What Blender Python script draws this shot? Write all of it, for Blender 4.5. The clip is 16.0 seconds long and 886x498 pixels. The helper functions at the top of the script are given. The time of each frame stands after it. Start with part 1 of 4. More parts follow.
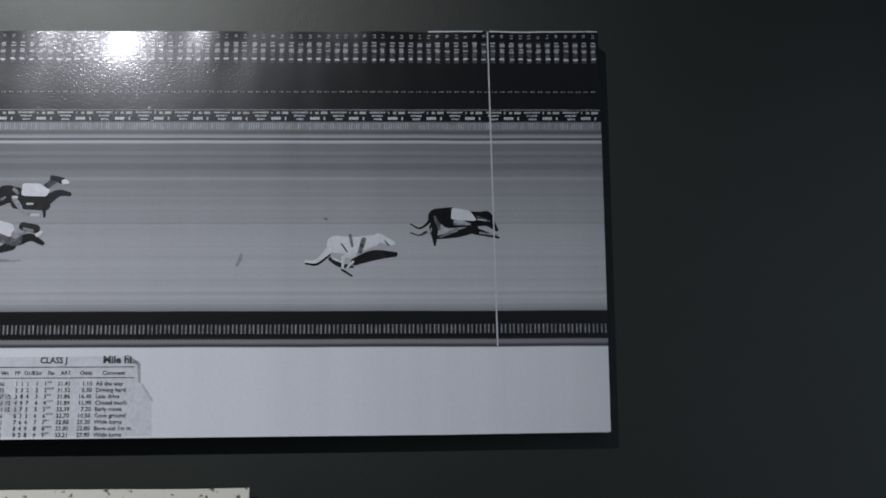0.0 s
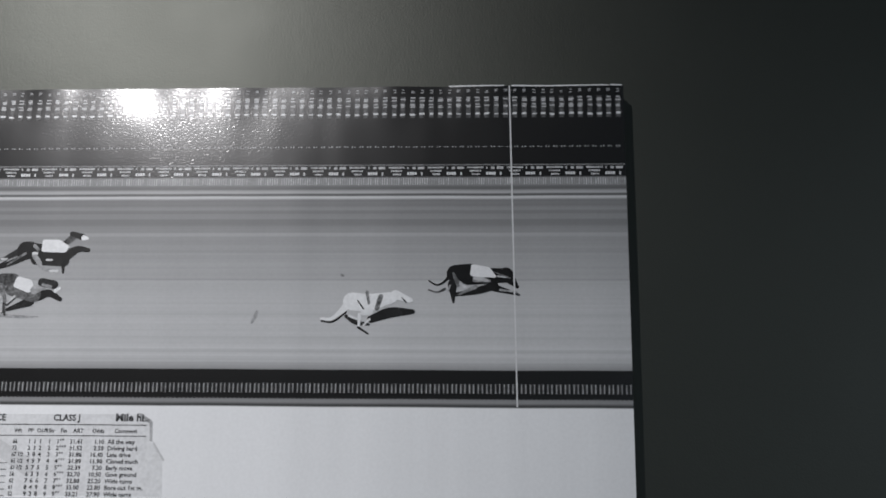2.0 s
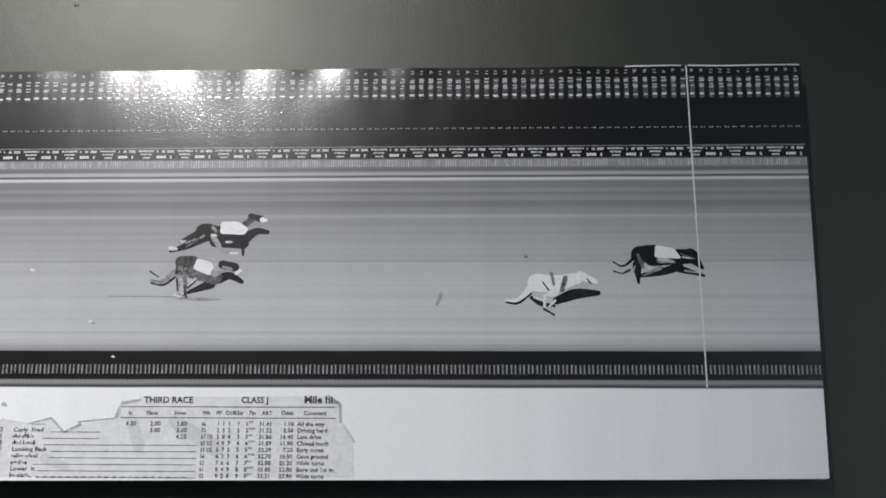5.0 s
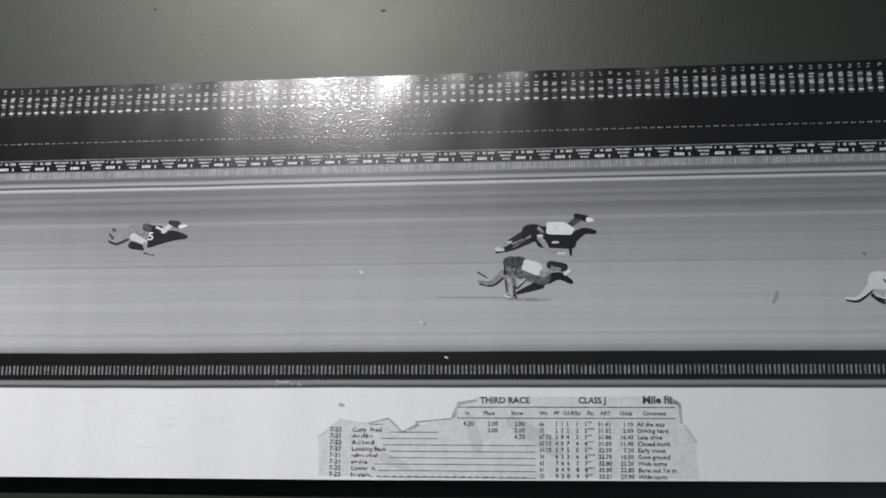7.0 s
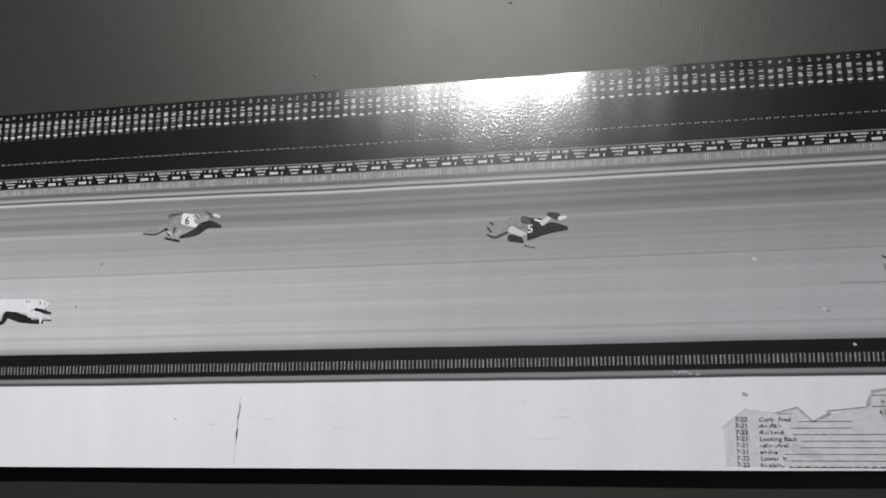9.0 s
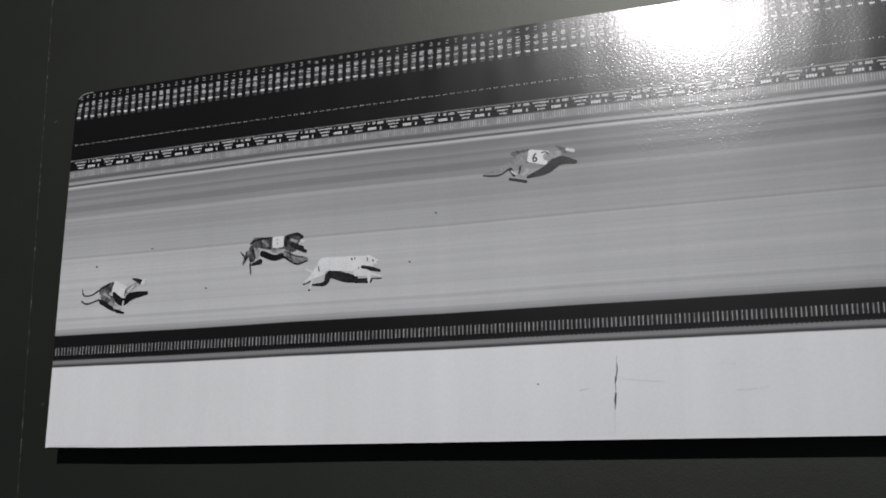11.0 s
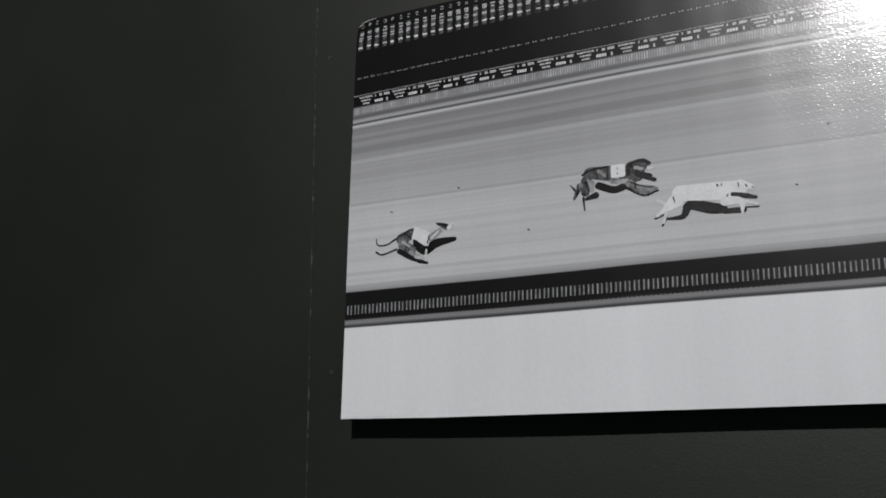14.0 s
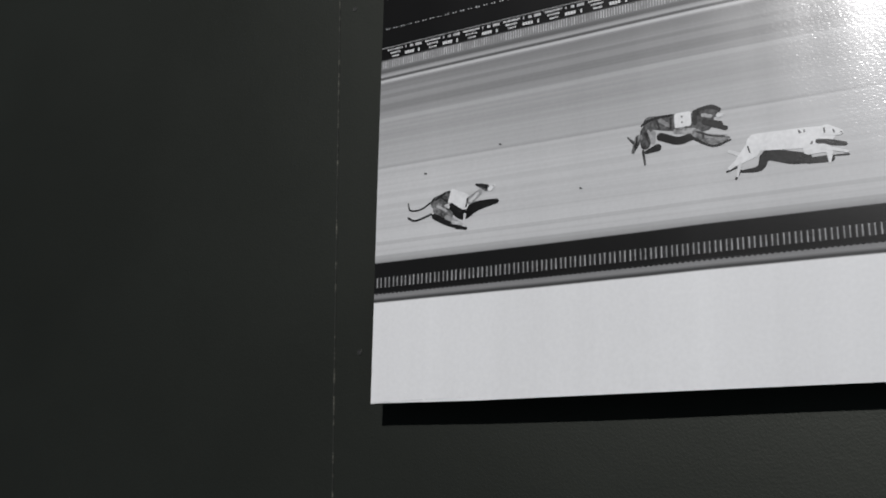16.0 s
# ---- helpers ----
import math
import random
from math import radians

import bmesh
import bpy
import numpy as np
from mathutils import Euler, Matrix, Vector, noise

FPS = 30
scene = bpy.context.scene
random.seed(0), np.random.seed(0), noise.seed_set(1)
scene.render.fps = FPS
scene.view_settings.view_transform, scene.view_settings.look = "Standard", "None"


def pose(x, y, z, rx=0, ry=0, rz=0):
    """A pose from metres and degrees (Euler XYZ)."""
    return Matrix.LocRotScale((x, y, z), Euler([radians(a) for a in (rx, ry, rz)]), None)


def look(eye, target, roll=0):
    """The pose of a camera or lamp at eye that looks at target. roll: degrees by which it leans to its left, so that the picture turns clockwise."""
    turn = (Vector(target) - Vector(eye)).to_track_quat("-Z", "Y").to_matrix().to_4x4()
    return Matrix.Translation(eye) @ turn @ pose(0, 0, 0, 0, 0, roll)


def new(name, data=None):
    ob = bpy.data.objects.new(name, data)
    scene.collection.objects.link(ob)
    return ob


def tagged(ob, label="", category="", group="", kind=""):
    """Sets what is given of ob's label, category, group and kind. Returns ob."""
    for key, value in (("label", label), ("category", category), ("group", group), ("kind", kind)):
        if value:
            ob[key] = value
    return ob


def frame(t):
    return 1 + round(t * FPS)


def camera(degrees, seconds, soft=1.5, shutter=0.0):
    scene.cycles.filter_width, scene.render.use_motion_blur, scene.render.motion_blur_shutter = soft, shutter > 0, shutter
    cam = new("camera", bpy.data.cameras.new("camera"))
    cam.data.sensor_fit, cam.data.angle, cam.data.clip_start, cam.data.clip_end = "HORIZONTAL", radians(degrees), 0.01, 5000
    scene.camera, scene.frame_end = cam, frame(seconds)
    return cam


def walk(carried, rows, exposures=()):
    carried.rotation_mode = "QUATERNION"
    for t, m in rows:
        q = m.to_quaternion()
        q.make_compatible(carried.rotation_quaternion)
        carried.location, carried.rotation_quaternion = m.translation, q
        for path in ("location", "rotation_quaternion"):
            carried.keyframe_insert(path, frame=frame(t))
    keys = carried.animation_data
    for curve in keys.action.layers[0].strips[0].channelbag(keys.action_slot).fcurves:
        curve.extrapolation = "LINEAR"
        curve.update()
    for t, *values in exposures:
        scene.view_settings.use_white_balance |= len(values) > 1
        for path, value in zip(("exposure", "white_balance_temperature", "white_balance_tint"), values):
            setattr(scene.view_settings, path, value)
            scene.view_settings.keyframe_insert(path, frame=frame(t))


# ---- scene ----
cam = camera(45.7, 16.0, soft=1.8)
PATH = [
    (0, (-0.177, -1.007, 1.617), (-0.136, 0.964, 1.957), -0.3),
    (0.5, (-0.156, -0.99, 1.629), (-0.135, 0.969, 2.03), -0.3),
    (1, (-0.155, -0.996, 1.628), (-0.163, 0.951, 2.085), 0.1),
    (1.5, (-0.149, -0.991, 1.624), (-0.184, 0.956, 2.08), 0.4),
    (2, (-0.127, -0.978, 1.612), (-0.221, 0.965, 2.078), 0.6),
    (2.5, (-0.121, -0.975, 1.608), (-0.244, 0.97, 2.053), 0.7),
    (3, (-0.111, -0.97, 1.61), (-0.25, 0.972, 2.067), 0.8),
    (3.2, (-0.15, -0.979, 1.617), (-0.231, 0.97, 2.057), 0.8),
    (5.3, (-0.33, -0.991, 1.623), (-0.4, 0.966, 2.026), 0.2),
    (5.5, (-0.346, -0.995, 1.627), (-0.428, 0.963, 2.025), 0.1),
    (6, (-0.407, -1.001, 1.62), (-0.537, 0.951, 2.037), 0.3),
    (6.5, (-0.472, -1.004, 1.619), (-0.658, 0.944, 2.03), 0.3),
    (7, (-0.555, -1.0, 1.617), (-0.772, 0.944, 2.033), 0.5),
    (7.5, (-0.635, -1.006, 1.639), (-0.881, 0.942, 2.018), 0.1),
    (8, (-0.706, -0.999, 1.622), (-1.022, 0.932, 2.034), 0.3),
    (8.5, (-0.756, -1.024, 1.618), (-1.137, 0.896, 2.029), 0.2),
    (9, (-0.821, -1.033, 1.61), (-1.253, 0.877, 2.019), 0.3),
    (9.5, (-0.871, -1.028, 1.612), (-1.381, 0.868, 1.99), 0.2),
    (9.7, (-0.894, -1.022, 1.618), (-1.435, 0.87, 1.976), -0.2),
    (11.8, (-1.203, -0.885, 1.529), (-1.924, 0.907, 2.049), 1.0),
    (12, (-1.224, -0.885, 1.529), (-1.951, 0.904, 2.051), 1.0),
    (12.5, (-1.259, -0.853, 1.525), (-2.029, 0.916, 2.05), 1.0),
    (13, (-1.291, -0.836, 1.521), (-2.12, 0.91, 2.036), 0.9),
    (13.5, (-1.325, -0.838, 1.52), (-2.183, 0.897, 2.025), 0.9),
    (14, (-1.346, -0.827, 1.523), (-2.253, 0.885, 2.02), 1.0),
    (14.5, (-1.368, -0.816, 1.52), (-2.308, 0.88, 2.011), 1.1),
    (15, (-1.39, -0.799, 1.51), (-2.326, 0.897, 2.008), 1.1),
    (15.5, (-1.417, -0.78, 1.509), (-2.368, 0.905, 2.014), 1.2),
    (16, (-1.411, -0.74, 1.516), (-2.35, 0.952, 2.02), 0.9),
]
walk(cam, [(t, look(eye, target, roll)) for t, eye, target, roll in PATH], exposures=((0.0, -0.38, 6000.0, 14.5), (1.5, -0.05, 6300.0, 12.5), (3.0, 0.19, 6440.0, 12.0), (5.5, 0.15, 6440.0, 12.0), (7.0, -0.16, 6470.0, 12.0), (9.0, -0.36, 6450.0, 11.0), (12.0, -0.86, 6450.0, 11.0), (14.0, -0.84, 6450.0, 11.0), (16.0, -0.6, 6450.0, 11.0)))

# world, light and exposure
world = bpy.data.worlds.new("world")
scene.world = world
world.use_nodes = True
world.node_tree.nodes["Background"].inputs["Color"].default_value = (0.5, 0.55, 0.6, 1)
world.node_tree.nodes["Background"].inputs["Strength"].default_value = 0.0

LAMP = (-1.53, -3.05, 3.74)
spot = bpy.data.lights.new("gallery_spot", "SPOT")
spot.energy, spot.color = 720.0, (1.0, 0.985, 0.975)
spot.shadow_soft_size, spot.spot_size, spot.spot_blend = 0.045, radians(84), 1.0
new("gallery_spot", spot).matrix_world = look(LAMP, (-2.13, 0, 1.82))


# cool fill for the right of the wall; lamp and opening are unseen additions
glow = bpy.data.lights.new("cool_fill_light", "AREA")
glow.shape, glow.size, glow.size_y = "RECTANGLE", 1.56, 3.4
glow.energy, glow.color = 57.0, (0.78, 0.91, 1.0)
new("cool_fill_light", glow).matrix_world = look((2.56, -4.15, 1.72), (0.0, -4.15, 1.72))


# materials
def material(name):
    m = bpy.data.materials.new(name)
    m.use_nodes = True
    t = m.node_tree
    return m, t, t.nodes["Principled BSDF"]


def node(t, kind, **sockets):
    n = t.nodes.new(kind)
    for key, value in sockets.items():
        n.inputs[key.replace("_", " ")].default_value = value
    return n


def mapped(t, scale):
    """Position in the world, stretched."""
    g = t.nodes.new("ShaderNodeNewGeometry")
    m = t.nodes.new("ShaderNodeMapping")
    m.inputs["Scale"].default_value = scale
    t.links.new(g.outputs["Position"], m.inputs["Vector"])
    return m.outputs["Vector"]


def noise_of(t, scale, size, detail=2.0, rough=0.5):
    n = node(t, "ShaderNodeTexNoise", Scale=size, Detail=detail, Roughness=rough)
    t.links.new(mapped(t, scale), n.inputs["Vector"])
    return n.outputs["Fac"]


def maths(t, op, a, b):
    n = t.nodes.new("ShaderNodeMath")
    n.operation = op
    for i, v in enumerate((a, b)):
        if isinstance(v, (int, float)):
            n.inputs[i].default_value = v
        else:
            t.links.new(v, n.inputs[i])
    return n.outputs[0]


def ramp(t, fac, stops):
    r = t.nodes.new("ShaderNodeValToRGB")
    e = r.color_ramp.elements
    while len(e) < len(stops):
        e.new(0.5)
    for el, (p, c) in zip(e, stops):
        el.position = p
        el.color = (c, c, c, 1) if isinstance(c, (int, float)) else (*c, 1)
    t.links.new(fac, r.inputs["Fac"])
    return r.outputs["Color"]


def bump(t, b, parts):
    """Chain of bumps: (height, strength, metres)."""
    last = None
    for h, strength, dist in parts:
        n = node(t, "ShaderNodeBump", Strength=strength, Distance=dist)
        t.links.new(h, n.inputs["Height"])
        if last:
            t.links.new(last, n.inputs["Normal"])
        last = n.outputs["Normal"]
    t.links.new(last, b.inputs["Normal"])


def laminate(t, b):
    """The satin film over the whole print: a soft sheen, a sharper pebbled top coat, faint ripples."""
    b.inputs["Roughness"].default_value = 0.25
    b.inputs["Specular IOR Level"].default_value = 0.36
    b.inputs["Coat Weight"].default_value = 0.45
    b.inputs["Coat Roughness"].default_value = GLOSS
    ripple = node(t, "ShaderNodeBump", Strength=1.0, Distance=RIPPLE)
    t.links.new(noise_of(t, (15, 1, 4), 1.0, 1.0), ripple.inputs["Height"])
    pebble = node(t, "ShaderNodeBump", Strength=1.0, Distance=GRAIN)
    t.links.new(noise_of(t, (0.75, 1, 1.2), 480, 1.0), pebble.inputs["Height"])
    t.links.new(ripple.outputs["Normal"], pebble.inputs["Normal"])
    t.links.new(ripple.outputs["Normal"], b.inputs["Normal"])
    t.links.new(pebble.outputs["Normal"], b.inputs["Coat Normal"])


GLOSS, GRAIN, RIPPLE = 0.16, 0.00015, 0.0011
TINT = (0.975, 0.985, 1.0)
INKS = {}


def ink(tone):
    """Printed tone under the film."""
    if tone not in INKS:
        m, t, b = material("printed_ink")
        grain = maths(t, "ADD", maths(t, "MULTIPLY", noise_of(t, (1, 1, 1), 330, 3.0), 0.55), maths(t, "MULTIPLY", noise_of(t, (0.8, 1, 1), 95, 2.0), 0.45))
        lo, hi = (0.12, 1.9) if 0.04 < tone < 0.25 else (0.9, 1.06) if tone > 0.5 else (0.62, 1.2) if tone > 0.25 else (0.6, 1.6)
        col = ramp(t, grain, ((0.36, tuple(tone * lo * c for c in TINT)), (0.64, tuple(min(0.85, tone * hi + 0.003) * c for c in TINT))))
        t.links.new(col, b.inputs["Base Color"])
        laminate(t, b)
        INKS[tone] = m
    return INKS[tone]


BOTTOM, TOP, LEFT, RIGHT = 1.6125, 2.0131, -1.888, 0.002


def print_material():
    """The long race photograph: tone bands by height, streaked along its length, above a white margin."""
    m, t, b = material("photograph")
    g = t.nodes.new("ShaderNodeNewGeometry")
    sep = t.nodes.new("ShaderNodeSeparateXYZ")
    t.links.new(g.outputs["Position"], sep.inputs[0])
    wob = maths(t, "MULTIPLY", maths(t, "SUBTRACT", noise_of(t, (6, 1, 1), 1.0, 2.0), 0.5), 0.002)
    z = maths(t, "ADD", sep.outputs["Z"], wob)
    # the printed bands bow upwards towards one end
    across = maths(t, "DIVIDE", maths(t, "ADD", sep.outputs["X"], 1.55), 0.36)
    hump = maths(t, "MAXIMUM", maths(t, "SUBTRACT", 1.0, maths(t, "MULTIPLY", across, across)), 0.0)
    near = maths(t, "MAXIMUM", maths(t, "SUBTRACT", 1.0, maths(t, "DIVIDE", maths(t, "ABSOLUTE", maths(t, "SUBTRACT", z, 1.905), 0.0), 0.1)), 0.0)
    z = maths(t, "SUBTRACT", z, maths(t, "MULTIPLY", maths(t, "MULTIPLY", hump, near), 0.0035))
    v = maths(t, "DIVIDE", maths(t, "SUBTRACT", z, 1.69), 2.02 - 1.69)
    def at(h):
        return (h - 1.69) / 0.33
    bands = ramp(t, v, (
        (0.0, 0.78), (at(1.6958), 0.78), (at(1.6962), 0.06), (at(1.6985), 0.06), (at(1.6995), 0.26), (at(1.703), 0.22),
        (at(1.7042), 0.01), (at(1.7302), 0.01), (at(1.7308), 0.38), (at(1.735), 0.47), (at(1.75), 0.50),
        (at(1.8155), 0.46), (at(1.8165), 0.31), (at(1.8178), 0.39), (at(1.845), 0.34), (at(1.866), 0.29), (at(1.893), 0.22),
        (at(1.896), 0.19), (at(1.8968), 0.50), (at(1.8998), 0.56), (at(1.9001), 0.1), (at(1.9014), 0.1), (at(1.9017), 0.4), (at(1.905), 0.36), (at(1.9058), 0.13),
        (at(1.909), 0.14), (at(1.9105), 0.22), (at(1.918), 0.22), (at(1.9185), 0.007), (at(2.02), 0.007)))
    def rise(h):
        return (h - 1.73) / 0.17
    stripes = ramp(t, maths(t, "DIVIDE", maths(t, "SUBTRACT", z, 1.73), 0.17), [(rise(h), c / 1.25) for h, c in (
        (1.731, 0.80), (1.7368, 0.84), (1.7374, 1.03), (1.7460, 1.05), (1.7464, 0.90), (1.7492, 0.93), (1.7498, 1.02), (1.8160, 1.0), (1.8400, 1.0),
        (1.8410, 1.06), (1.8430, 1.0), (1.8585, 1.0), (1.8592, 1.16), (1.8622, 1.16), (1.8632, 0.90), (1.8680, 0.96), (1.8700, 0.78), (1.8758, 0.80), (1.8768, 1.0),
        (1.8812, 1.05), (1.8822, 0.85), (1.8848, 0.9), (1.8858, 1.12), (1.8890, 1.0), (1.8900, 0.9), (1.8960, 0.95))])
    streak = noise_of(t, (0.35, 0, 190), 1.0, 4.0, 0.7)
    broad = noise_of(t, (0.25, 0, 34), 1.0, 2.0)
    down = noise_of(t, (22, 0, 0.8), 1.0, 3.0, 0.6)
    patch = noise_of(t, (3, 1, 5), 1.0, 3.0)
    def swing(f, amount):
        return maths(t, "ADD", 1 - amount / 2, maths(t, "MULTIPLY", f, amount))
    # streaks only in the track, between the rails
    inside = maths(t, "MULTIPLY", maths(t, "GREATER_THAN", z, 1.731), maths(t, "LESS_THAN", z, 1.896))
    fac = maths(t, "MULTIPLY", maths(t, "MULTIPLY", swing(streak, 0.5), swing(broad, 0.25)), maths(t, "MULTIPLY", stripes, 1.25))
    fac = maths(t, "ADD", maths(t, "MULTIPLY", inside, maths(t, "SUBTRACT", fac, 1.0)), 1.0)
    fac = maths(t, "MULTIPLY", fac, maths(t, "MULTIPLY", swing(down, 0.16), swing(patch, 0.12)))
    fac = maths(t, "MULTIPLY", fac, swing(noise_of(t, (1, 1, 1), 300, 3.0), 0.12))
    # the track's tone along its length: palest at the left end, darkest midway
    drift = ramp(t, maths(t, "DIVIDE", maths(t, "SUBTRACT", sep.outputs["X"], LEFT), RIGHT - LEFT), ((0.0, 0.95), (0.2, 0.89), (0.38, 0.80), (0.5, 0.70), (0.62, 0.71), (0.8, 0.78), (1.0, 0.82)))
    drift = maths(t, "MULTIPLY", drift, 1.22)
    fac = maths(t, "MULTIPLY", fac, maths(t, "ADD", maths(t, "MULTIPLY", inside, maths(t, "SUBTRACT", drift, 1.0)), 1.0))
    mul = t.nodes.new("ShaderNodeMix")
    mul.data_type, mul.blend_type = "RGBA", "MULTIPLY"
    mul.inputs["Factor"].default_value = 1.0
    t.links.new(bands, mul.inputs["A"])
    t.links.new(fac, mul.inputs["B"])
    t2 = t.nodes.new("ShaderNodeMix")
    t2.data_type, t2.blend_type = "RGBA", "MULTIPLY"
    t2.inputs["Factor"].default_value = 1.0
    t.links.new(mul.outputs["Result"], t2.inputs["A"])
    t2.inputs["B"].default_value = (*TINT, 1)
    t.links.new(t2.outputs["Result"], b.inputs["Base Color"])
    laminate(t, b)
    return m


def paint(name, colour, rough, grain=0.0005, spec=0.5):
    """Rolled wall paint: orange-peel stipple, faint stains."""
    m, t, b = material(name)
    f = noise_of(t, (1, 1, 1), 3.0, 4.0, 0.6)
    col = ramp(t, f, ((0.3, tuple(0.85 * c for c in colour)), (0.7, tuple(1.15 * c for c in colour))))
    t.links.new(col, b.inputs["Base Color"])
    r = ramp(t, noise_of(t, (1, 1, 1), 9.0, 3.0), ((0.3, rough - 0.012), (0.7, rough + 0.012)))
    t.links.new(r, b.inputs["Roughness"])
    b.inputs["Specular IOR Level"].default_value = spec
    b.inputs["Specular Tint"].default_value = (0.97, 1.0, 0.9, 1)
    bump(t, b, ((noise_of(t, (1, 1, 1), 480, 2.0), 1.0, grain), (noise_of(t, (1, 1, 1), 60, 2.0), 1.0, grain)))
    return m


WALL_PAINT = paint("dark_green_grey_paint", (0.0126, 0.0146, 0.0128), 0.44, 0.00011, 0.47)
ROOM_PAINT = paint("dim_room_paint", (0.24, 0.26, 0.28), 0.7)
FLOOR_PAINT = paint("dark_floor", (0.14, 0.14, 0.145), 0.6)
PHOTO = print_material()
CORE, tb, bb = material("foam_board_core")
tb.links.new(ramp(tb, noise_of(tb, (1, 1, 1), 200, 3.0), ((0.3, 0.5), (0.7, 0.62))), bb.inputs["Base Color"])
bb.inputs["Roughness"].default_value = 0.8
STEEL, ts, bs = material("painted_screw_steel")
ts.links.new(ramp(ts, noise_of(ts, (1, 1, 1), 900, 2.0), ((0.3, 0.01), (0.7, 0.05))), bs.inputs["Base Color"])
bs.inputs["Roughness"].default_value = 0.4
# pale breaks: dust, plus light caught on the joint's lip, put into the colour
DUSTY_LIT, td, bd = material("dusty_lit_joint_filler")
td.links.new(ramp(td, noise_of(td, (30, 30, 120), 1.0, 4.0, 0.7), ((0.5, (0.012, 0.014, 0.011)), (0.7, (0.11, 0.11, 0.09)))), bd.inputs["Base Color"])
bd.inputs["Roughness"].default_value = 0.8


def speckled():
    m, t, b = material("speckled_cream_paper")
    spots = ramp(t, noise_of(t, (1, 1, 1), 150, 1.0), ((0.62, (0.72, 0.69, 0.58)), (0.7, (0.12, 0.1, 0.05))))
    t.links.new(spots, b.inputs["Base Color"])
    b.inputs["Roughness"].default_value = 0.6
    bump(t, b, ((noise_of(t, (1, 1, 1), 200, 3.0), 0.5, 0.0003),))
    return m


CREAM = speckled()


# building helpers
def mesh_of(name, bm, mats):
    me = bpy.data.meshes.new(name)
    bm.to_mesh(me)
    bm.free()
    for m in mats if isinstance(mats, (list, tuple)) else (mats,):
        me.materials.append(m)
    return me


def part(name, bm, mats, parent, label=""):
    ob = new(name, mesh_of(name, bm, mats))
    ob.parent = parent
    return tagged(ob, label)


def box(bm, x0, x1, y0, y1, z0, z1, bevel=0.0):
    vs = bmesh.ops.create_cube(bm, size=1.0)["verts"]
    for v in vs:
        v.co = Vector(((x0 + x1) / 2 + v.co.x * (x1 - x0), (y0 + y1) / 2 + v.co.y * (y1 - y0), (z0 + z1) / 2 + v.co.z * (z1 - z0)))
    if bevel:
        es = list({e for v in vs for e in v.link_edges})
        bmesh.ops.bevel(bm, geom=es, offset=bevel, segments=2, affect="EDGES")


WALL_Y = 0.0228


def surf(x, z):
    """How the sheet swells off its flat: loose along the top edge, waved along the bottom."""
    top = max(0.0, 1 - (TOP - z) / 0.05)
    low = max(0.0, 1 - (z - BOTTOM) / 0.12)
    loose = min(1.0, max(0.0, (x + 1.0) / 0.25))
    y = (0.0008 + 0.0012 * loose) * top ** 2 * noise.noise((x * 20, 3.1, 0.0))
    y += 0.0016 * low ** 2 * noise.noise((x * 4.5, 7.7, 0.0))
    y += 0.0010 * noise.noise((x * 2.2, z * 3.0, 1.7))
    lean = max(0.0, 1 - (TOP - z) / 0.12) ** 2 * min(1.0, max(0.0, (x + 1.32) / 0.25))
    y += (0.0025 - 0.0017 * loose) * lean
    curl = max(0.0, 1 - math.hypot(x - LEFT, z - TOP) / 0.03)
    return y + 0.004 * curl ** 2


LIFT = 0.0001


def bow(x, z):
    """How far the printed bands bow upwards at a place."""
    return 0.0035 * max(0.0, 1 - ((x + 1.55) / 0.36) ** 2) * max(0.0, 1 - abs(z - 1.905) / 0.1)


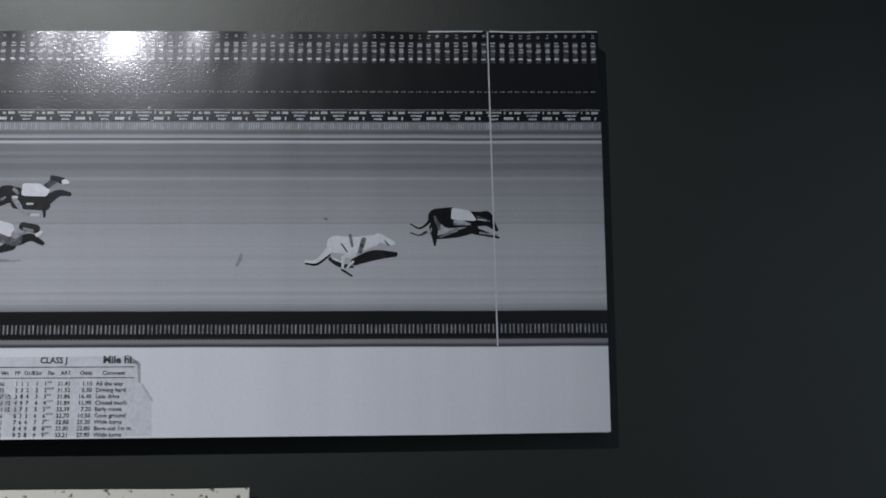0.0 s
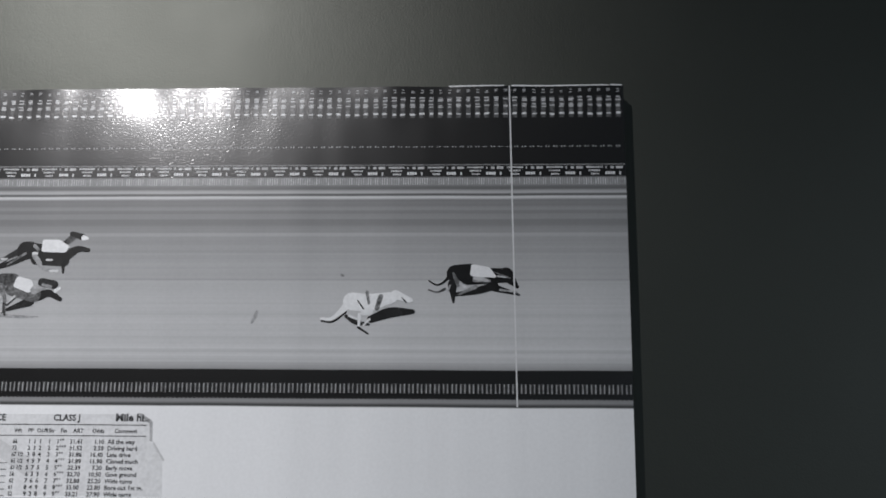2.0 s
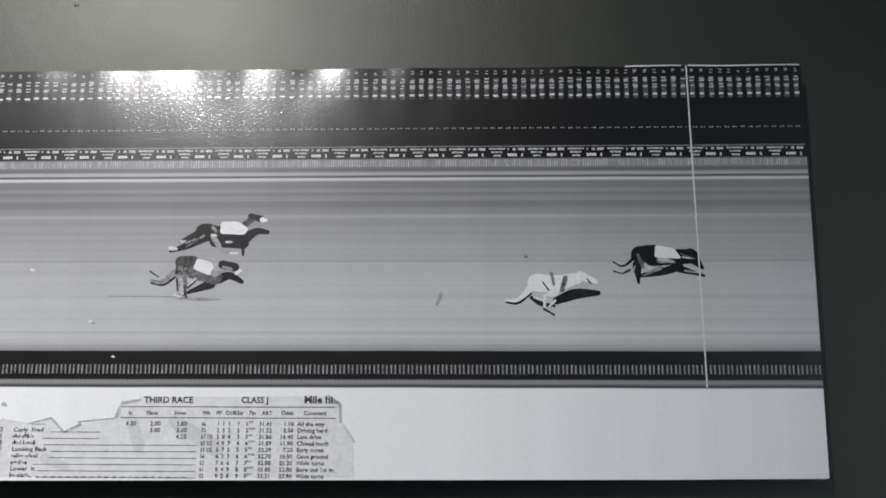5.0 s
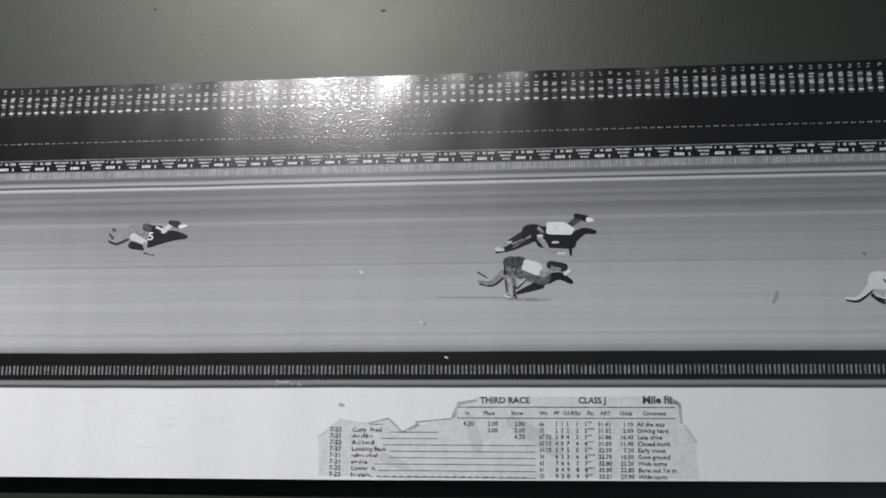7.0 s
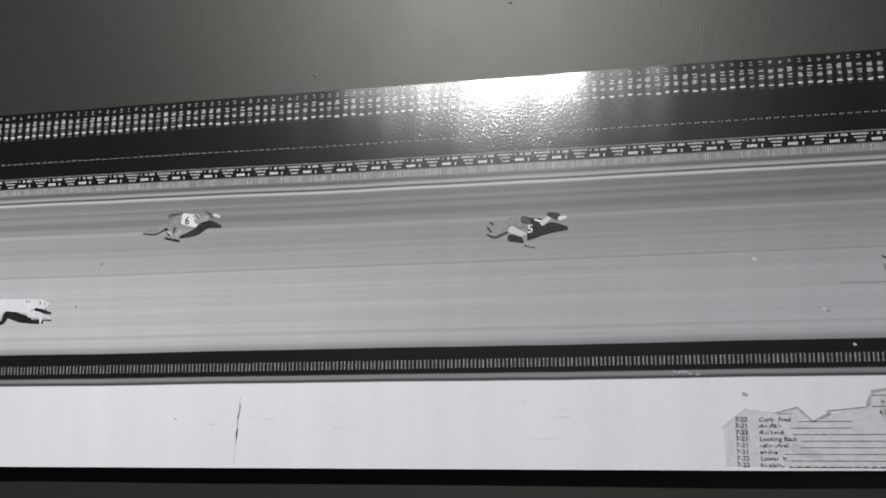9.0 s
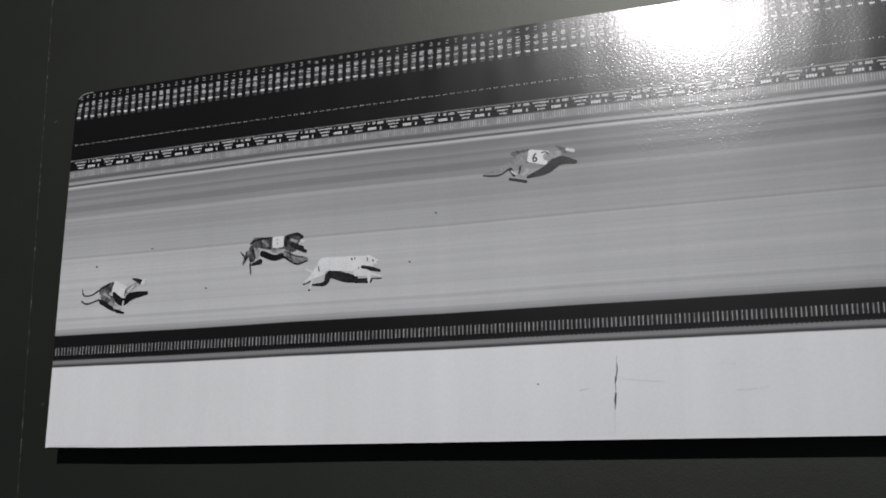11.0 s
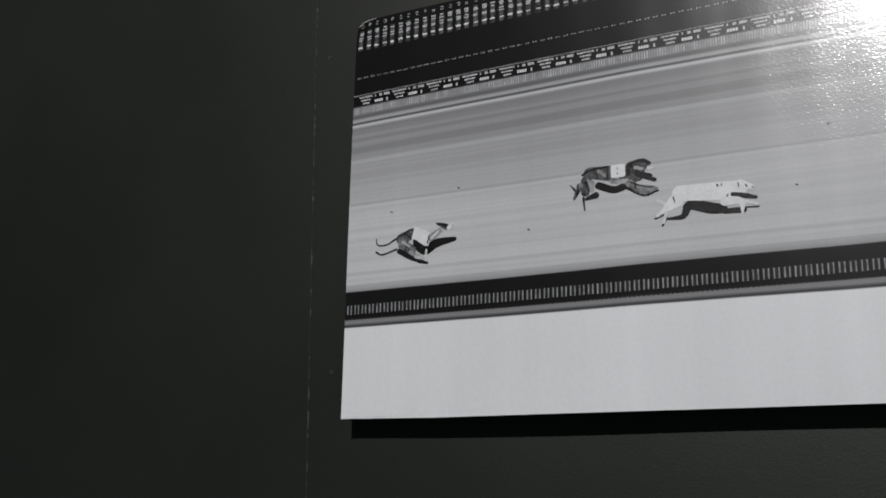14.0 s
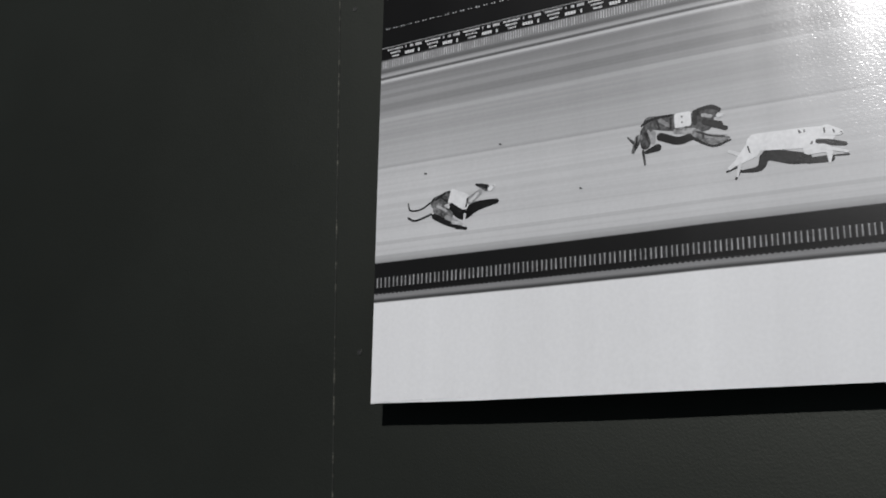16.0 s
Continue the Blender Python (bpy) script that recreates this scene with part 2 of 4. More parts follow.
class Ink:
    """Flat printed shapes that lie on the sheet; sizes in millimetres round (x, z)."""

    def __init__(self, x=0.0, z=0.0, lift=LIFT):
        self.x, self.z, self.lift, self.bm, self.mats, self.patches = x, z, lift, bmesh.new(), [], []

    def face(self, tone, pts):
        m = ink(tone)
        if m not in self.mats:
            self.mats.append(m)
        tmp = bmesh.new()
        face = tmp.faces.new([tmp.verts.new((x, 0, z)) for x, z in pts])
        face.normal_update()
        if face.normal.y > 0:
            face.normal_flip()
        xs, zs = [p[0] for p in pts], [p[1] for p in pts]
        if max(max(xs) - min(xs), max(zs) - min(zs)) > 0.012:  # follow the swell of the sheet
            bmesh.ops.triangulate(tmp, faces=tmp.faces[:])
            for _ in range(8):
                long = [e for e in tmp.edges if e.calc_length() > 0.009]
                if not long:
                    break
                bmesh.ops.subdivide_edges(tmp, edges=long, cuts=1)
                bmesh.ops.triangulate(tmp, faces=[q for q in tmp.faces if len(q.verts) > 3])
        new_vert = {v: self.bm.verts.new((v.co.x, surf(v.co.x, v.co.z) - self.lift, v.co.z)) for v in tmp.verts}
        for q in tmp.faces:
            self.bm.faces.new([new_vert[v] for v in q.verts]).material_index = self.mats.index(m)
        tmp.free()

    def patch(self, tone, *v):
        self.lift += 0.00001
        top = Ink(self.x, self.z, self.lift)
        self.patches.append((top, tone))
        pts = [(v[i], v[i + 1]) for i in range(0, len(v), 2)]
        for _ in range(2):  # soften the corners
            pts = [(a[0] * (1 - k) + b[0] * k, a[1] * (1 - k) + b[1] * k) for a, b in zip(pts, pts[1:] + pts[:1]) for k in (0.1, 0.9)]
        top.face(tone, [(self.x + px / 1000, self.z + pz / 1000) for px, pz in pts])

    def stroke(self, tone, *v):
        """A tapered, round-ended stroke through (x, z, width) points."""
        if len(v) > 6:  # bend smoothly through the points
            p = [Vector(v[i:i + 3]) for i in range(0, len(v), 3)]
            p = [p[0] * 2 - p[1]] + p + [p[-1] * 2 - p[-2]]
            v = []
            for a, b, c, d in zip(p, p[1:], p[2:], p[3:]):
                for k in (0.0, 0.25, 0.5, 0.75):
                    v += list(0.5 * (2 * b + (c - a) * k + (2 * a - 5 * b + 4 * c - d) * k * k + (3 * b - a - 3 * c + d) * k ** 3))
            v += list(p[-2])
        for i in range(0, len(v) - 3, 3):
            x0, z0, w0, x1, z1, w1 = v[i:i + 6]
            self.lift += 0.000006
            a = math.atan2(z1 - z0, x1 - x0)
            pts = []
            for k in range(7):
                b = a + math.pi / 2 + math.pi * k / 6
                pts.append((x0 + w0 / 2 * math.cos(b), z0 + w0 / 2 * math.sin(b)))
            for k in range(7):
                b = a - math.pi / 2 + math.pi * k / 6
                pts.append((x1 + w1 / 2 * math.cos(b), z1 + w1 / 2 * math.sin(b)))
            self.face(tone, [(self.x + px / 1000, self.z + pz / 1000) for px, pz in pts])

    def bar(self, tone, x0, x1, z0, z1):
        up = bow((x0 + x1) / 2, (z0 + z1) / 2)
        self.face(tone, [(x0, z0 + up), (x1, z0 + up), (x1, z1 + up), (x0, z1 + up)])

    def done(self, name, parent, label="", kind=""):
        ob = part(name, self.bm, self.mats, parent, label)
        for top, tone in self.patches:
            part("patch", top.bm, top.mats, ob, "white cloth patch" if tone > 0.5 else "black cloth patch")
        return tagged(ob, kind=kind)


# the room
def slab(name, x0, x1, y0, y1, z0, z1, mat, label, category):
    bm = bmesh.new()
    box(bm, x0, x1, y0, y1, z0, z1)
    return tagged(new(name, mesh_of(name, bm, mat)), label, category, kind="structure")


def board_wall(name, corners, y, label):
    """A wall board with an edge that leans a little."""
    bm = bmesh.new()
    front = [bm.verts.new((x, y, z)) for x, z in corners]
    back = [bm.verts.new((x, 0.14, z)) for x, z in corners]
    bm.faces.new(front)
    bm.faces.new(back[::-1])
    for i in range(4):
        j = (i + 1) % 4
        bm.faces.new((front[j], front[i], back[i], back[j]))
    bmesh.ops.recalc_face_normals(bm, faces=bm.faces)
    return tagged(new(name, mesh_of(name, bm, WALL_PAINT)), label, "wall", kind="structure")


def seam(z):
    return -1.9384 - 0.0312 * (z - 1.54)


board_wall("wall_north", [(seam(0) + 0.0006, 0), (2.5, 0), (2.5, 4.3), (seam(4.3) + 0.0006, 4.3)], WALL_Y, "dark green-grey painted wall board with roller stipple")
board_wall("wall_north_side", [(-4.5, 0), (seam(0) - 0.0006, 0), (seam(4.3) - 0.0006, 4.3), (-4.5, 4.3)], WALL_Y - 0.0004, "dark green-grey painted wall board beside the joint")
bm = bmesh.new()
vs = [bm.verts.new((seam(z) + dx, WALL_Y - 0.0007 if abs(dx) < 0.001 else WALL_Y + 0.001, z)) for z in (0.0, 4.3) for dx in (-0.0011, -0.0006, 0.0006, 0.0011)]
for i in range(3):
    bm.faces.new((vs[i], vs[i + 1], vs[i + 5], vs[i + 4]))
bmesh.ops.recalc_face_normals(bm, faces=bm.faces)
tagged(new("trim", mesh_of("trim", bm, DUSTY_LIT)), "thin filler line in the wall joint, dust and edge light in its colour", "joint", kind="structure")
slab("wall_south", -4.5, 2.5, -5.14, -5.0, 0, 4.3, ROOM_PAINT, "plain dim wall behind", "wall")
slab("wall_west", -4.64, -4.5, -5.14, 0.14, 0, 4.3, ROOM_PAINT, "plain dim side wall", "wall")
# the tall gap in this wall is added to hold the unseen fill lamp
bm = bmesh.new()
for y0, y1, z0, z1 in ((-5.14, -4.95, 0, 4.3), (-4.95, -3.35, 3.45, 4.3), (-3.35, 0.14, 0, 4.3)):
    box(bm, 2.5, 2.64, y0, y1, z0, z1)
tagged(new("wall_east", mesh_of("wall_east", bm, ROOM_PAINT)), "plain dim side wall with a tall opening added for the fill light", "wall", kind="structure")
slab("floor", -4.64, 2.64, -5.14, 0.14, -0.1, 0, FLOOR_PAINT, "plain dark floor", "floor")
slab("ceiling", -4.64, 2.64, -5.14, 0.14, 4.3, 4.4, ROOM_PAINT, "plain dim ceiling", "ceiling")


# screws beside the joint
def screw(x, z):
    bm = bmesh.new()
    rings = []
    for r, d in ((0.0026, 0.0), (0.0024, -0.0001), (0.0020, 0.0), (0.0018, 0.0001)):
        rings.append([bm.verts.new((r * math.cos(a), d, r * math.sin(a))) for a in [k * math.tau / 14 for k in range(14)]])
    for a, b in zip(rings, rings[1:]):
        for k in range(14):
            bm.faces.new((a[k], a[(k + 1) % 14], b[(k + 1) % 14], b[k]))
    bmesh.ops.recalc_face_normals(bm, faces=bm.faces)
    thing = tagged(new("wall_screw", mesh_of("wall_screw", bm, WALL_PAINT)), "countersunk screw painted over in the wall board", "screw", "screws beside the wall joint")
    thing.location = (x, WALL_Y - 0.0004, z)
    bm = bmesh.new()
    bmesh.ops.create_circle(bm, cap_ends=True, radius=0.0021, segments=12, matrix=pose(0, -0.00005, 0, 90))
    part("recess", bm, STEEL, thing, "dark screw recess")


screw(-1.935, 1.993)
screw(-1.916, 1.659)


# small wall dents made as raised specks, their dark put into the colour
def wall_speck(x, z, size):
    bm = bmesh.new()
    bmesh.ops.create_icosphere(bm, subdivisions=2, radius=size)
    for v in bm.verts:
        v.co = Vector((v.co.x * 1.5, v.co.y * 0.35, v.co.z * 0.8)) * (1 + 0.3 * noise.noise(v.co * 900 + Vector((x, z, 0))))
    thing = tagged(new("wall_speck", mesh_of("wall_speck", bm, STEEL)), "tiny dark speck on the wall, in place of a dent", "paint nib", "nibs on the wall")
    thing.location = (x, WALL_Y, z)


for nib in ((-1.208, 2.041, 0.0017), (-0.735, 2.095, 0.0020), (-0.986, 2.107, 0.0016)):
    wall_speck(*nib)

# the long photograph
photo = tagged(new("race_photograph"), "long black-and-white race finish photograph mounted on foam board", "photograph")
bm = bmesh.new()
NX, NZ = 720, 80


def sag(x):
    """How far the lower paper edge hangs below its level, along the sheet."""
    return -0.003 + 0.0034 * min(1.0, max(0.0, (x + 0.75) / 0.6)) + 0.0018 * min(1.0, max(0.0, (x + 0.15) / 0.15)) + 0.0015 * max(0.0, 1 - (x - LEFT) / 0.1)


grid = []
for j in range(NZ + 1):
    z = BOTTOM + (TOP - BOTTOM) * j / NZ
    row = []
    for i in range(NX + 1):
        x = LEFT + (RIGHT - LEFT) * i / NX
        c = 0.006  # worn, rounded corner at the upper end
        zz, xx = z, x
        if x - LEFT < c and TOP - z < c:
            dx, dz = c - (x - LEFT), c - (TOP - z)
            k = max(dx, dz) / max(1e-9, math.hypot(dx, dz))
            xx, zz = LEFT + c - dx * k, TOP - c + dz * k
        zz += sag(x) * max(0.0, 1 - (z - BOTTOM) / 0.02)
        row.append(bm.verts.new((xx, surf(x, z), zz)))
    grid.append(row)
for j in range(NZ):
    for i in range(NX):
        bm.faces.new((grid[j][i], grid[j][i + 1], grid[j + 1][i + 1], grid[j + 1][i])).smooth = True
part("print_sheet", bm, PHOTO, photo, "glossy laminated grey photograph above a white margin")
bm = bmesh.new()
rim = [(x, z) for x, z in ((LEFT + 0.004, BOTTOM + 0.0012), (RIGHT - 0.001, BOTTOM + 0.0012), (RIGHT - 0.001, TOP - 0.001), (LEFT + 0.004, TOP - 0.001))]
fr = [bm.verts.new((x, 0.0055, z)) for x, z in rim]
bk = [bm.verts.new((x, WALL_Y, z)) for x, z in rim]
for i in range(4):
    j = (i + 1) % 4
    bm.faces.new((fr[i], fr[j], bk[j], bk[i]))
bm.faces.new(fr)
bm.faces.new(bk[::-1])
bmesh.ops.recalc_face_normals(bm, faces=bm.faces)
part("backing_board", bm, CORE, photo, "pale foam backing board")
rng = random.Random(4)

# printed rows of marks
FIGURES = ("tmb", "tmbr", "tb", "mb", "mr", "tbr", "mbr")


def figure(f, x, z, w, h, tone, bits):
    """A small blurred figure of up to five strokes."""
    t = 0.0010
    for k, o in (("t", 0.36), ("m", 0.0), ("b", -0.36)):
        if k in bits:
            f.bar(tone, x - w * rng.choice((0.6, 0.85, 1.0)), x + w * rng.choice((0.7, 1.0)), z + o * h - t / 2, z + o * h + t / 2)
    f.lift += 0.00001
    for k, o in (("r", 0.7), ("l", -0.7)):
        if k in bits:
            f.bar(tone * 0.6, x + o * w - 0.0004, x + o * w + 0.0004, z - h * 0.4, z + h * 0.4)
    f.lift += 0.00001


n = int((RIGHT - LEFT) / 0.00921)
for c in range(n):
    x = -0.0035 - c * 0.00921 + rng.uniform(-0.0004, 0.0004)
    if x < LEFT + 0.003:
        continue
    f = Ink()
    glow_tone = 1.0 if x > -0.45 or x < -1.35 else 0.5
    f.bar(0.04 * glow_tone, x - 0.0025, x + 0.0025, 1.9795, 2.0022)
    f.lift = LIFT + 0.00002
    f.bar(0.085 * glow_tone, x - 0.0017, x + 0.0017, 1.9803, 2.0016)
    f.lift = LIFT + 0.00004
    for zc, h, w, tone, bits in ((2.0078, 0.0040, 0.0017, 0.36, rng.choice(("tbr", "tb", "tml", "mb"))), (1.9994, 0.0044, 0.0026, 0.56, rng.choice(FIGURES)),
            (1.9926, 0.0038, 0.0026, 0.52, rng.choice(FIGURES)), (1.9837, 0.0026, 0.0027, 0.7, rng.choice(("tm", "mb", "mr", "tmr")))):
        figure(f, x + rng.uniform(-0.0002, 0.0002), zc, w, h, tone, bits)
    f.done("number_column", photo)

f = Ink()
for c in range(int((RIGHT - LEFT) / 0.0076)):
    x = -0.003 - c * 0.0076
    for o in (0.0, 0.0026):
        f.bar(0.45, x - o - 0.0012, x - o, 1.9491, 1.9502 + rng.uniform(-0.0003, 0.0003))
f.done("dotted_line", photo, "row of small white dots in the black band", "stuff")

f = Ink()
for c in range(int((RIGHT - LEFT) / 0.00384) * 3):
    x = RIGHT - 0.001 - c * 0.00128
    f.bar(0.3, x - 0.0008, x, 1.9303, 1.9316)
f.done("fine_line", photo, "fine pale dotted line", "stuff")
for c in range(49):
    x = -0.0282 - c * 0.03845
    if x < LEFT + 0.009:
        continue
    f = Ink()
    for half, z0 in ((0.0078, 1.9272), (0.0055, 1.9238), (0.0034, 1.9203)):
        k = -half
        while k < half:
            f.bar(rng.choice((0.5, 0.62)), x + k, x + k + 0.0012, z0 + rng.uniform(0, 0.0004), z0 + 0.0019)
            k += 0.0016
    d = x + 0.0190
    if d < RIGHT - 0.006:
        f.bar(0.48, d - 0.0085, d - 0.0072, 1.9268, 1.9290)
        f.bar(0.48, d - 0.0036, d - 0.0004, 1.9266, 1.9290)
        f.bar(0.48, d + 0.0018, d + 0.0082, 1.9266, 1.9291)
        for k in range(4):
            f.bar(0.66, d - 0.0086 + k * 0.0024, d - 0.0066 + k * 0.0024, 1.9208, 1.9236)
        f.bar(0.55, d + 0.0048, d + 0.0064, 1.9204, 1.9236)
    f.done("caption", photo)

f = Ink()
for c in range(int((RIGHT - LEFT) / 0.0023)):
    x = RIGHT - 0.001 - c * 0.0023
    f.bar(rng.choice((0.42, 0.5, 0.34)), x - 0.001, x, 1.9108, 1.9178)
f.done("fine_scale", photo, "fine pale tick marks below the captions", "stuff")

f = Ink()
for c in range(int((RIGHT - LEFT) / 0.00804)):
    x = RIGHT - 0.0006 - c * 0.00804
    f.bar(0.022, x - 0.0066, x, 1.7084, 1.7178)
f.done("tick_ground", photo, "dark grey blocks behind the tick marks", "stuff")
tick_meshes = []
for tone in (0.25, 0.3, 0.35):
    bm = bmesh.new()
    bm.faces.new([bm.verts.new(p) for p in ((-0.00052, 0, -0.0043), (0.00052, 0, -0.0043), (0.00052, 0, 0.0043), (-0.00052, 0, 0.0043))])
    tick_meshes.append(mesh_of("tick", bm, ink(tone)))
rest = Ink(lift=LIFT + 0.00004)
for c in range(int((RIGHT - LEFT) / 0.00402)):
    x = RIGHT - 0.0017 - c * 0.00402 + (0.00012 if c % 2 else -0.00012)
    if x < LEFT + 0.001:
        continue
    if x < -0.69:
        tick = new("tick", rng.choice(tick_meshes))
        tick.location = (x, surf(x, 1.7131) - LIFT - 0.00004, 1.7131)
        tick.parent = photo
    else:
        rest.bar(rng.choice((0.25, 0.3, 0.35)), x - 0.00052, x + 0.00052, 1.7088, 1.7174)
rest.done("tick_strip", photo, "pale tick marks in the lower black band", "stuff")
f = Ink()
for c in range(int((RIGHT - LEFT) / 0.00402)):
    x = RIGHT - 0.002 - c * 0.00402
    f.face(0.012, [(x + 0.0015 * math.cos(k * math.pi / 4), 1.7042 - 0.0011 * math.sin(k * math.pi / 4)) for k in range(5)])
f.done("scalloped_edge", photo, "scalloped lower edge of the black band", "stuff")

f = Ink()
f.lift += 0.0003
f.face(0.62, [(-0.1109, 2.0131), (-0.1095, 2.0131), (-0.1035, 1.6966), (-0.1049, 1.6966)])
f.done("finish_line", photo, "thin white upright finish line")

f = Ink()
for x0, x1 in ((-0.17, -0.115), (-0.108, -0.012), (-0.011, 0.0005)):
    f.face(0.7, [(x0, 2.0127), (x1, 2.0127), (x1, 2.0138), (x0, 2.0138 + 0.0004)])
f.done("lifted_edge", photo, "pale lifted paper edge")


# plain running shapes along the track
f = Ink(-0.147, 1.813)
f.stroke(0.064, -40.4, -6.4, 1.5, -32.3, -8.8, 1.8, -25.1, -5.5, 2.6)
f.stroke(0.003, -40.5, 2.4, 1.3, -32.3, -1.8, 1.7, -24.2, 2.8, 2.6, -19.8, 10.2, 3.7)
f.stroke(0.003, -15.2, 9.3, 17.0, -1.6, 12.5, 13.3)
f.stroke(0.006, -17.9, -0.8, 9.2, -16.9, -18.2, 2.2)
f.stroke(0.006, -14.2, -10.9, 3.7, 5.6, -7.2, 7.0, 21.9, -2.5, 7.7)
f.stroke(0.003, -3.4, 6.6, 16.6, 33.6, 7.6, 13.8)
f.stroke(0.003, 32.7, 8.5, 14.0, 43.5, -3.4, 3.3)
f.stroke(0.006, 21.9, -4.4, 7.3, 45.2, -11.2, 1.8)
f.stroke(0.314, 27.3, -6.5, 2.2, 43.5, -8.7, 1.3)
f.stroke(0.175, -12.4, -10.9, 1.8, 3.8, -3.5, 4.0)
f.stroke(0.218, 2.9, 2.9, 3.7, 17.4, 2.0, 2.2)
f.stroke(0.134, -16.1, 6.5, 2.6, -12.4, -2.7, 2.6)
f.stroke(0.42, 3.0, 5.0, 3.2, 9.0, 4.4, 4.6, 15.0, 2.6, 3.0)
f.stroke(0.5, -8.2, -2.6, 2.2, -5.6, -4.4, 3.0)
f.stroke(0.09, -17.0, 9.5, 2.4, -13.0, 1.0, 3.4)
f.stroke(0.3, -20.2, -2.0, 1.3, -21.6, -7.6, 1.2)
f.stroke(0.55, 25.0, 6.8, 1.4, 33.5, 5.6, 1.2)
f.stroke(0.12, 24.0, 9.8, 1.2, 36.5, 5.0, 1.4)
f.patch(0.72, -0.2, 18.6, 17.4, 15.5, 24.6, 5.2, -1.3, 6.6)
f.done("printed_shape", photo, "plain black running shape with a white patch")

f = Ink(-0.247, 1.785)
f.stroke(0.009, -41.6, -8.4, 2.2, -30.8, -9.1, 2.2, -19.4, 0.2, 2.9)
f.stroke(0.72, -42.1, -6.2, 2.5, -32.7, -6.5, 3.3, -23.0, 1.1, 5.5, -15.2, 10.3, 9.1)
f.stroke(0.013, -18.4, -3.9, 3.6, -9.2, -9.7, 4.7, 3.4, -11.8, 2.2)
f.stroke(0.009, 5.1, -6.9, 7.2, 23.0, -0.5, 10.2, 44.5, 0.5, 4.7)
f.stroke(0.75, -13.4, 10.3, 17.3, 2.9, 9.4, 16.4, 24.5, 14.1, 11.0)
f.stroke(0.74, 28.0, 16.9, 9.1, 42.2, 11.4, 4.7)
f.stroke(0.175, 0.9, 19.5, 2.9, 2.9, 8.5, 2.6)
f.stroke(0.134, 14.0, 15.0, 4.8, 10.6, 3.5, 4.4)
f.stroke(0.013, -7.6, 10.9, 1.3, -1.4, 2.1, 1.5)
f.stroke(0.7, 3.1, 0.9, 8.4, -2.2, -0.6, 5.4)
f.stroke(0.7, -5.8, -2.4, 3.3, -6.2, -13.3, 2.3)
f.stroke(0.68, 3.7, -6.9, 2.4, -1.9, -12.6, 1.6)
f.stroke(0.66, -15.7, -3.4, 2.4, -8.4, -6.6, 2.0)
f.stroke(0.013, -6.9, -14.6, 2.2, 2.7, -20.5, 1.6)
f.stroke(0.035, 34.4, 13.8, 1.1, 38.1, 9.6, 1.5)
f.done("printed_shape", photo, "plain white running shape with a dark shadow")

f = Ink(-0.56, 1.842)
f.stroke(0.009, -53.4, -14.7, 3.4, -37.9, -9.5, 7.5, -18.0, 3.9, 17.3)
f.stroke(0.017, -44.5, -5.9, 2.6, -23.6, 4.9, 7.5)
f.stroke(0.009, -21.7, 3.9, 17.0, 15.6, -1.9, 15.0)
f.stroke(0.009, -10.2, -5.5, 11.3, 17.6, -7.6, 10.5)
f.stroke(0.006, 16.8, -9.5, 4.1, 17.6, -18.8, 2.2)
f.stroke(0.314, -12.2, -1.8, 5.3, -2.5, -14.6, 3.4, 10.5, -16.9, 2.8)
f.stroke(0.6, -53.5, -12.2, 4.5, -47.9, -12.8, 3.0)
f.stroke(0.158, -37.8, -10.6, 1.7, -21.6, 0.2, 2.6)
f.stroke(0.5, -44.0, -5.6, 2.4, -39.5, -5.2, 1.8)
f.stroke(0.2, -39.0, -7.2, 1.6, -29.0, -2.8, 1.4)
f.stroke(0.6, -13.6, 0.4, 3.0, -10.4, 0.2, 3.2)
f.stroke(0.34, -11.0, -2.0, 3.4, -6.0, -9.0, 3.6)
f.stroke(0.6, 5.0, -17.2, 2.6, 11.5, -17.2, 2.8)
f.stroke(0.16, -13.0, 8.0, 3.6, -9.0, 4.0, 3.0)
f.stroke(0.006, 19.3, -2.0, 10.5, 30.2, 4.5, 6.8, 40.4, 3.5, 4.1)
f.stroke(0.064, 16.1, 9.3, 5.3, 26.1, 18.3, 6.8)
f.stroke(0.009, 23.2, 19.9, 4.9, 33.5, 16.8, 6.4)
f.stroke(0.75, 35.0, 15.8, 5.3, 38.8, 15.2, 2.6)
f.patch(0.75, -5.4, 14.2, 11.3, 14.1, 21.8, 7.4, 18.3, 0.9, -5.9, 1.9)
f.stroke(0.6, 0.6, -6.2, 2.1, 5.6, -6.2, 1.9)
f.done("printed_shape", photo, "plain black running shape with a white patch, above another")

f = Ink(-0.591, 1.799)
f.stroke(0.284, -80.3, -16.0, 0.6, -13.9, -17.0, 1.1, 28.4, -19.2, 0.6)
f.stroke(0.304, -13.8, -18.6, 1.0, 4.0, -18.9, 2.8, 23.0, -19.6, 1.5)
f.stroke(0.017, -39.4, -3.3, 1.5, -27.3, -5.2, 1.8, -16.6, 2.2, 2.2)
f.stroke(0.284, -40.5, -0.5, 2.6, -29.3, -2.4, 4.1, -16.8, 7.8, 5.6)
f.stroke(0.046, -41.3, 8.3, 1.3, -32.3, 2.6, 1.1)
f.stroke(0.009, 25.9, 0.2, 8.5, 36.8, 3.8, 7.4, 48.4, -2.2, 4.1)
f.stroke(0.013, -2.7, -12.3, 3.3, 18.7, -4.4, 9.2)
f.stroke(0.058, -10.8, 17.1, 12.7, 0.3, 17.9, 10.8)
f.stroke(0.158, -11.4, 9.6, 8.9, -8.9, -5.2, 10.3)
f.stroke(0.097, -0.2, 7.7, 13.0, 22.1, 2.0, 14.1)
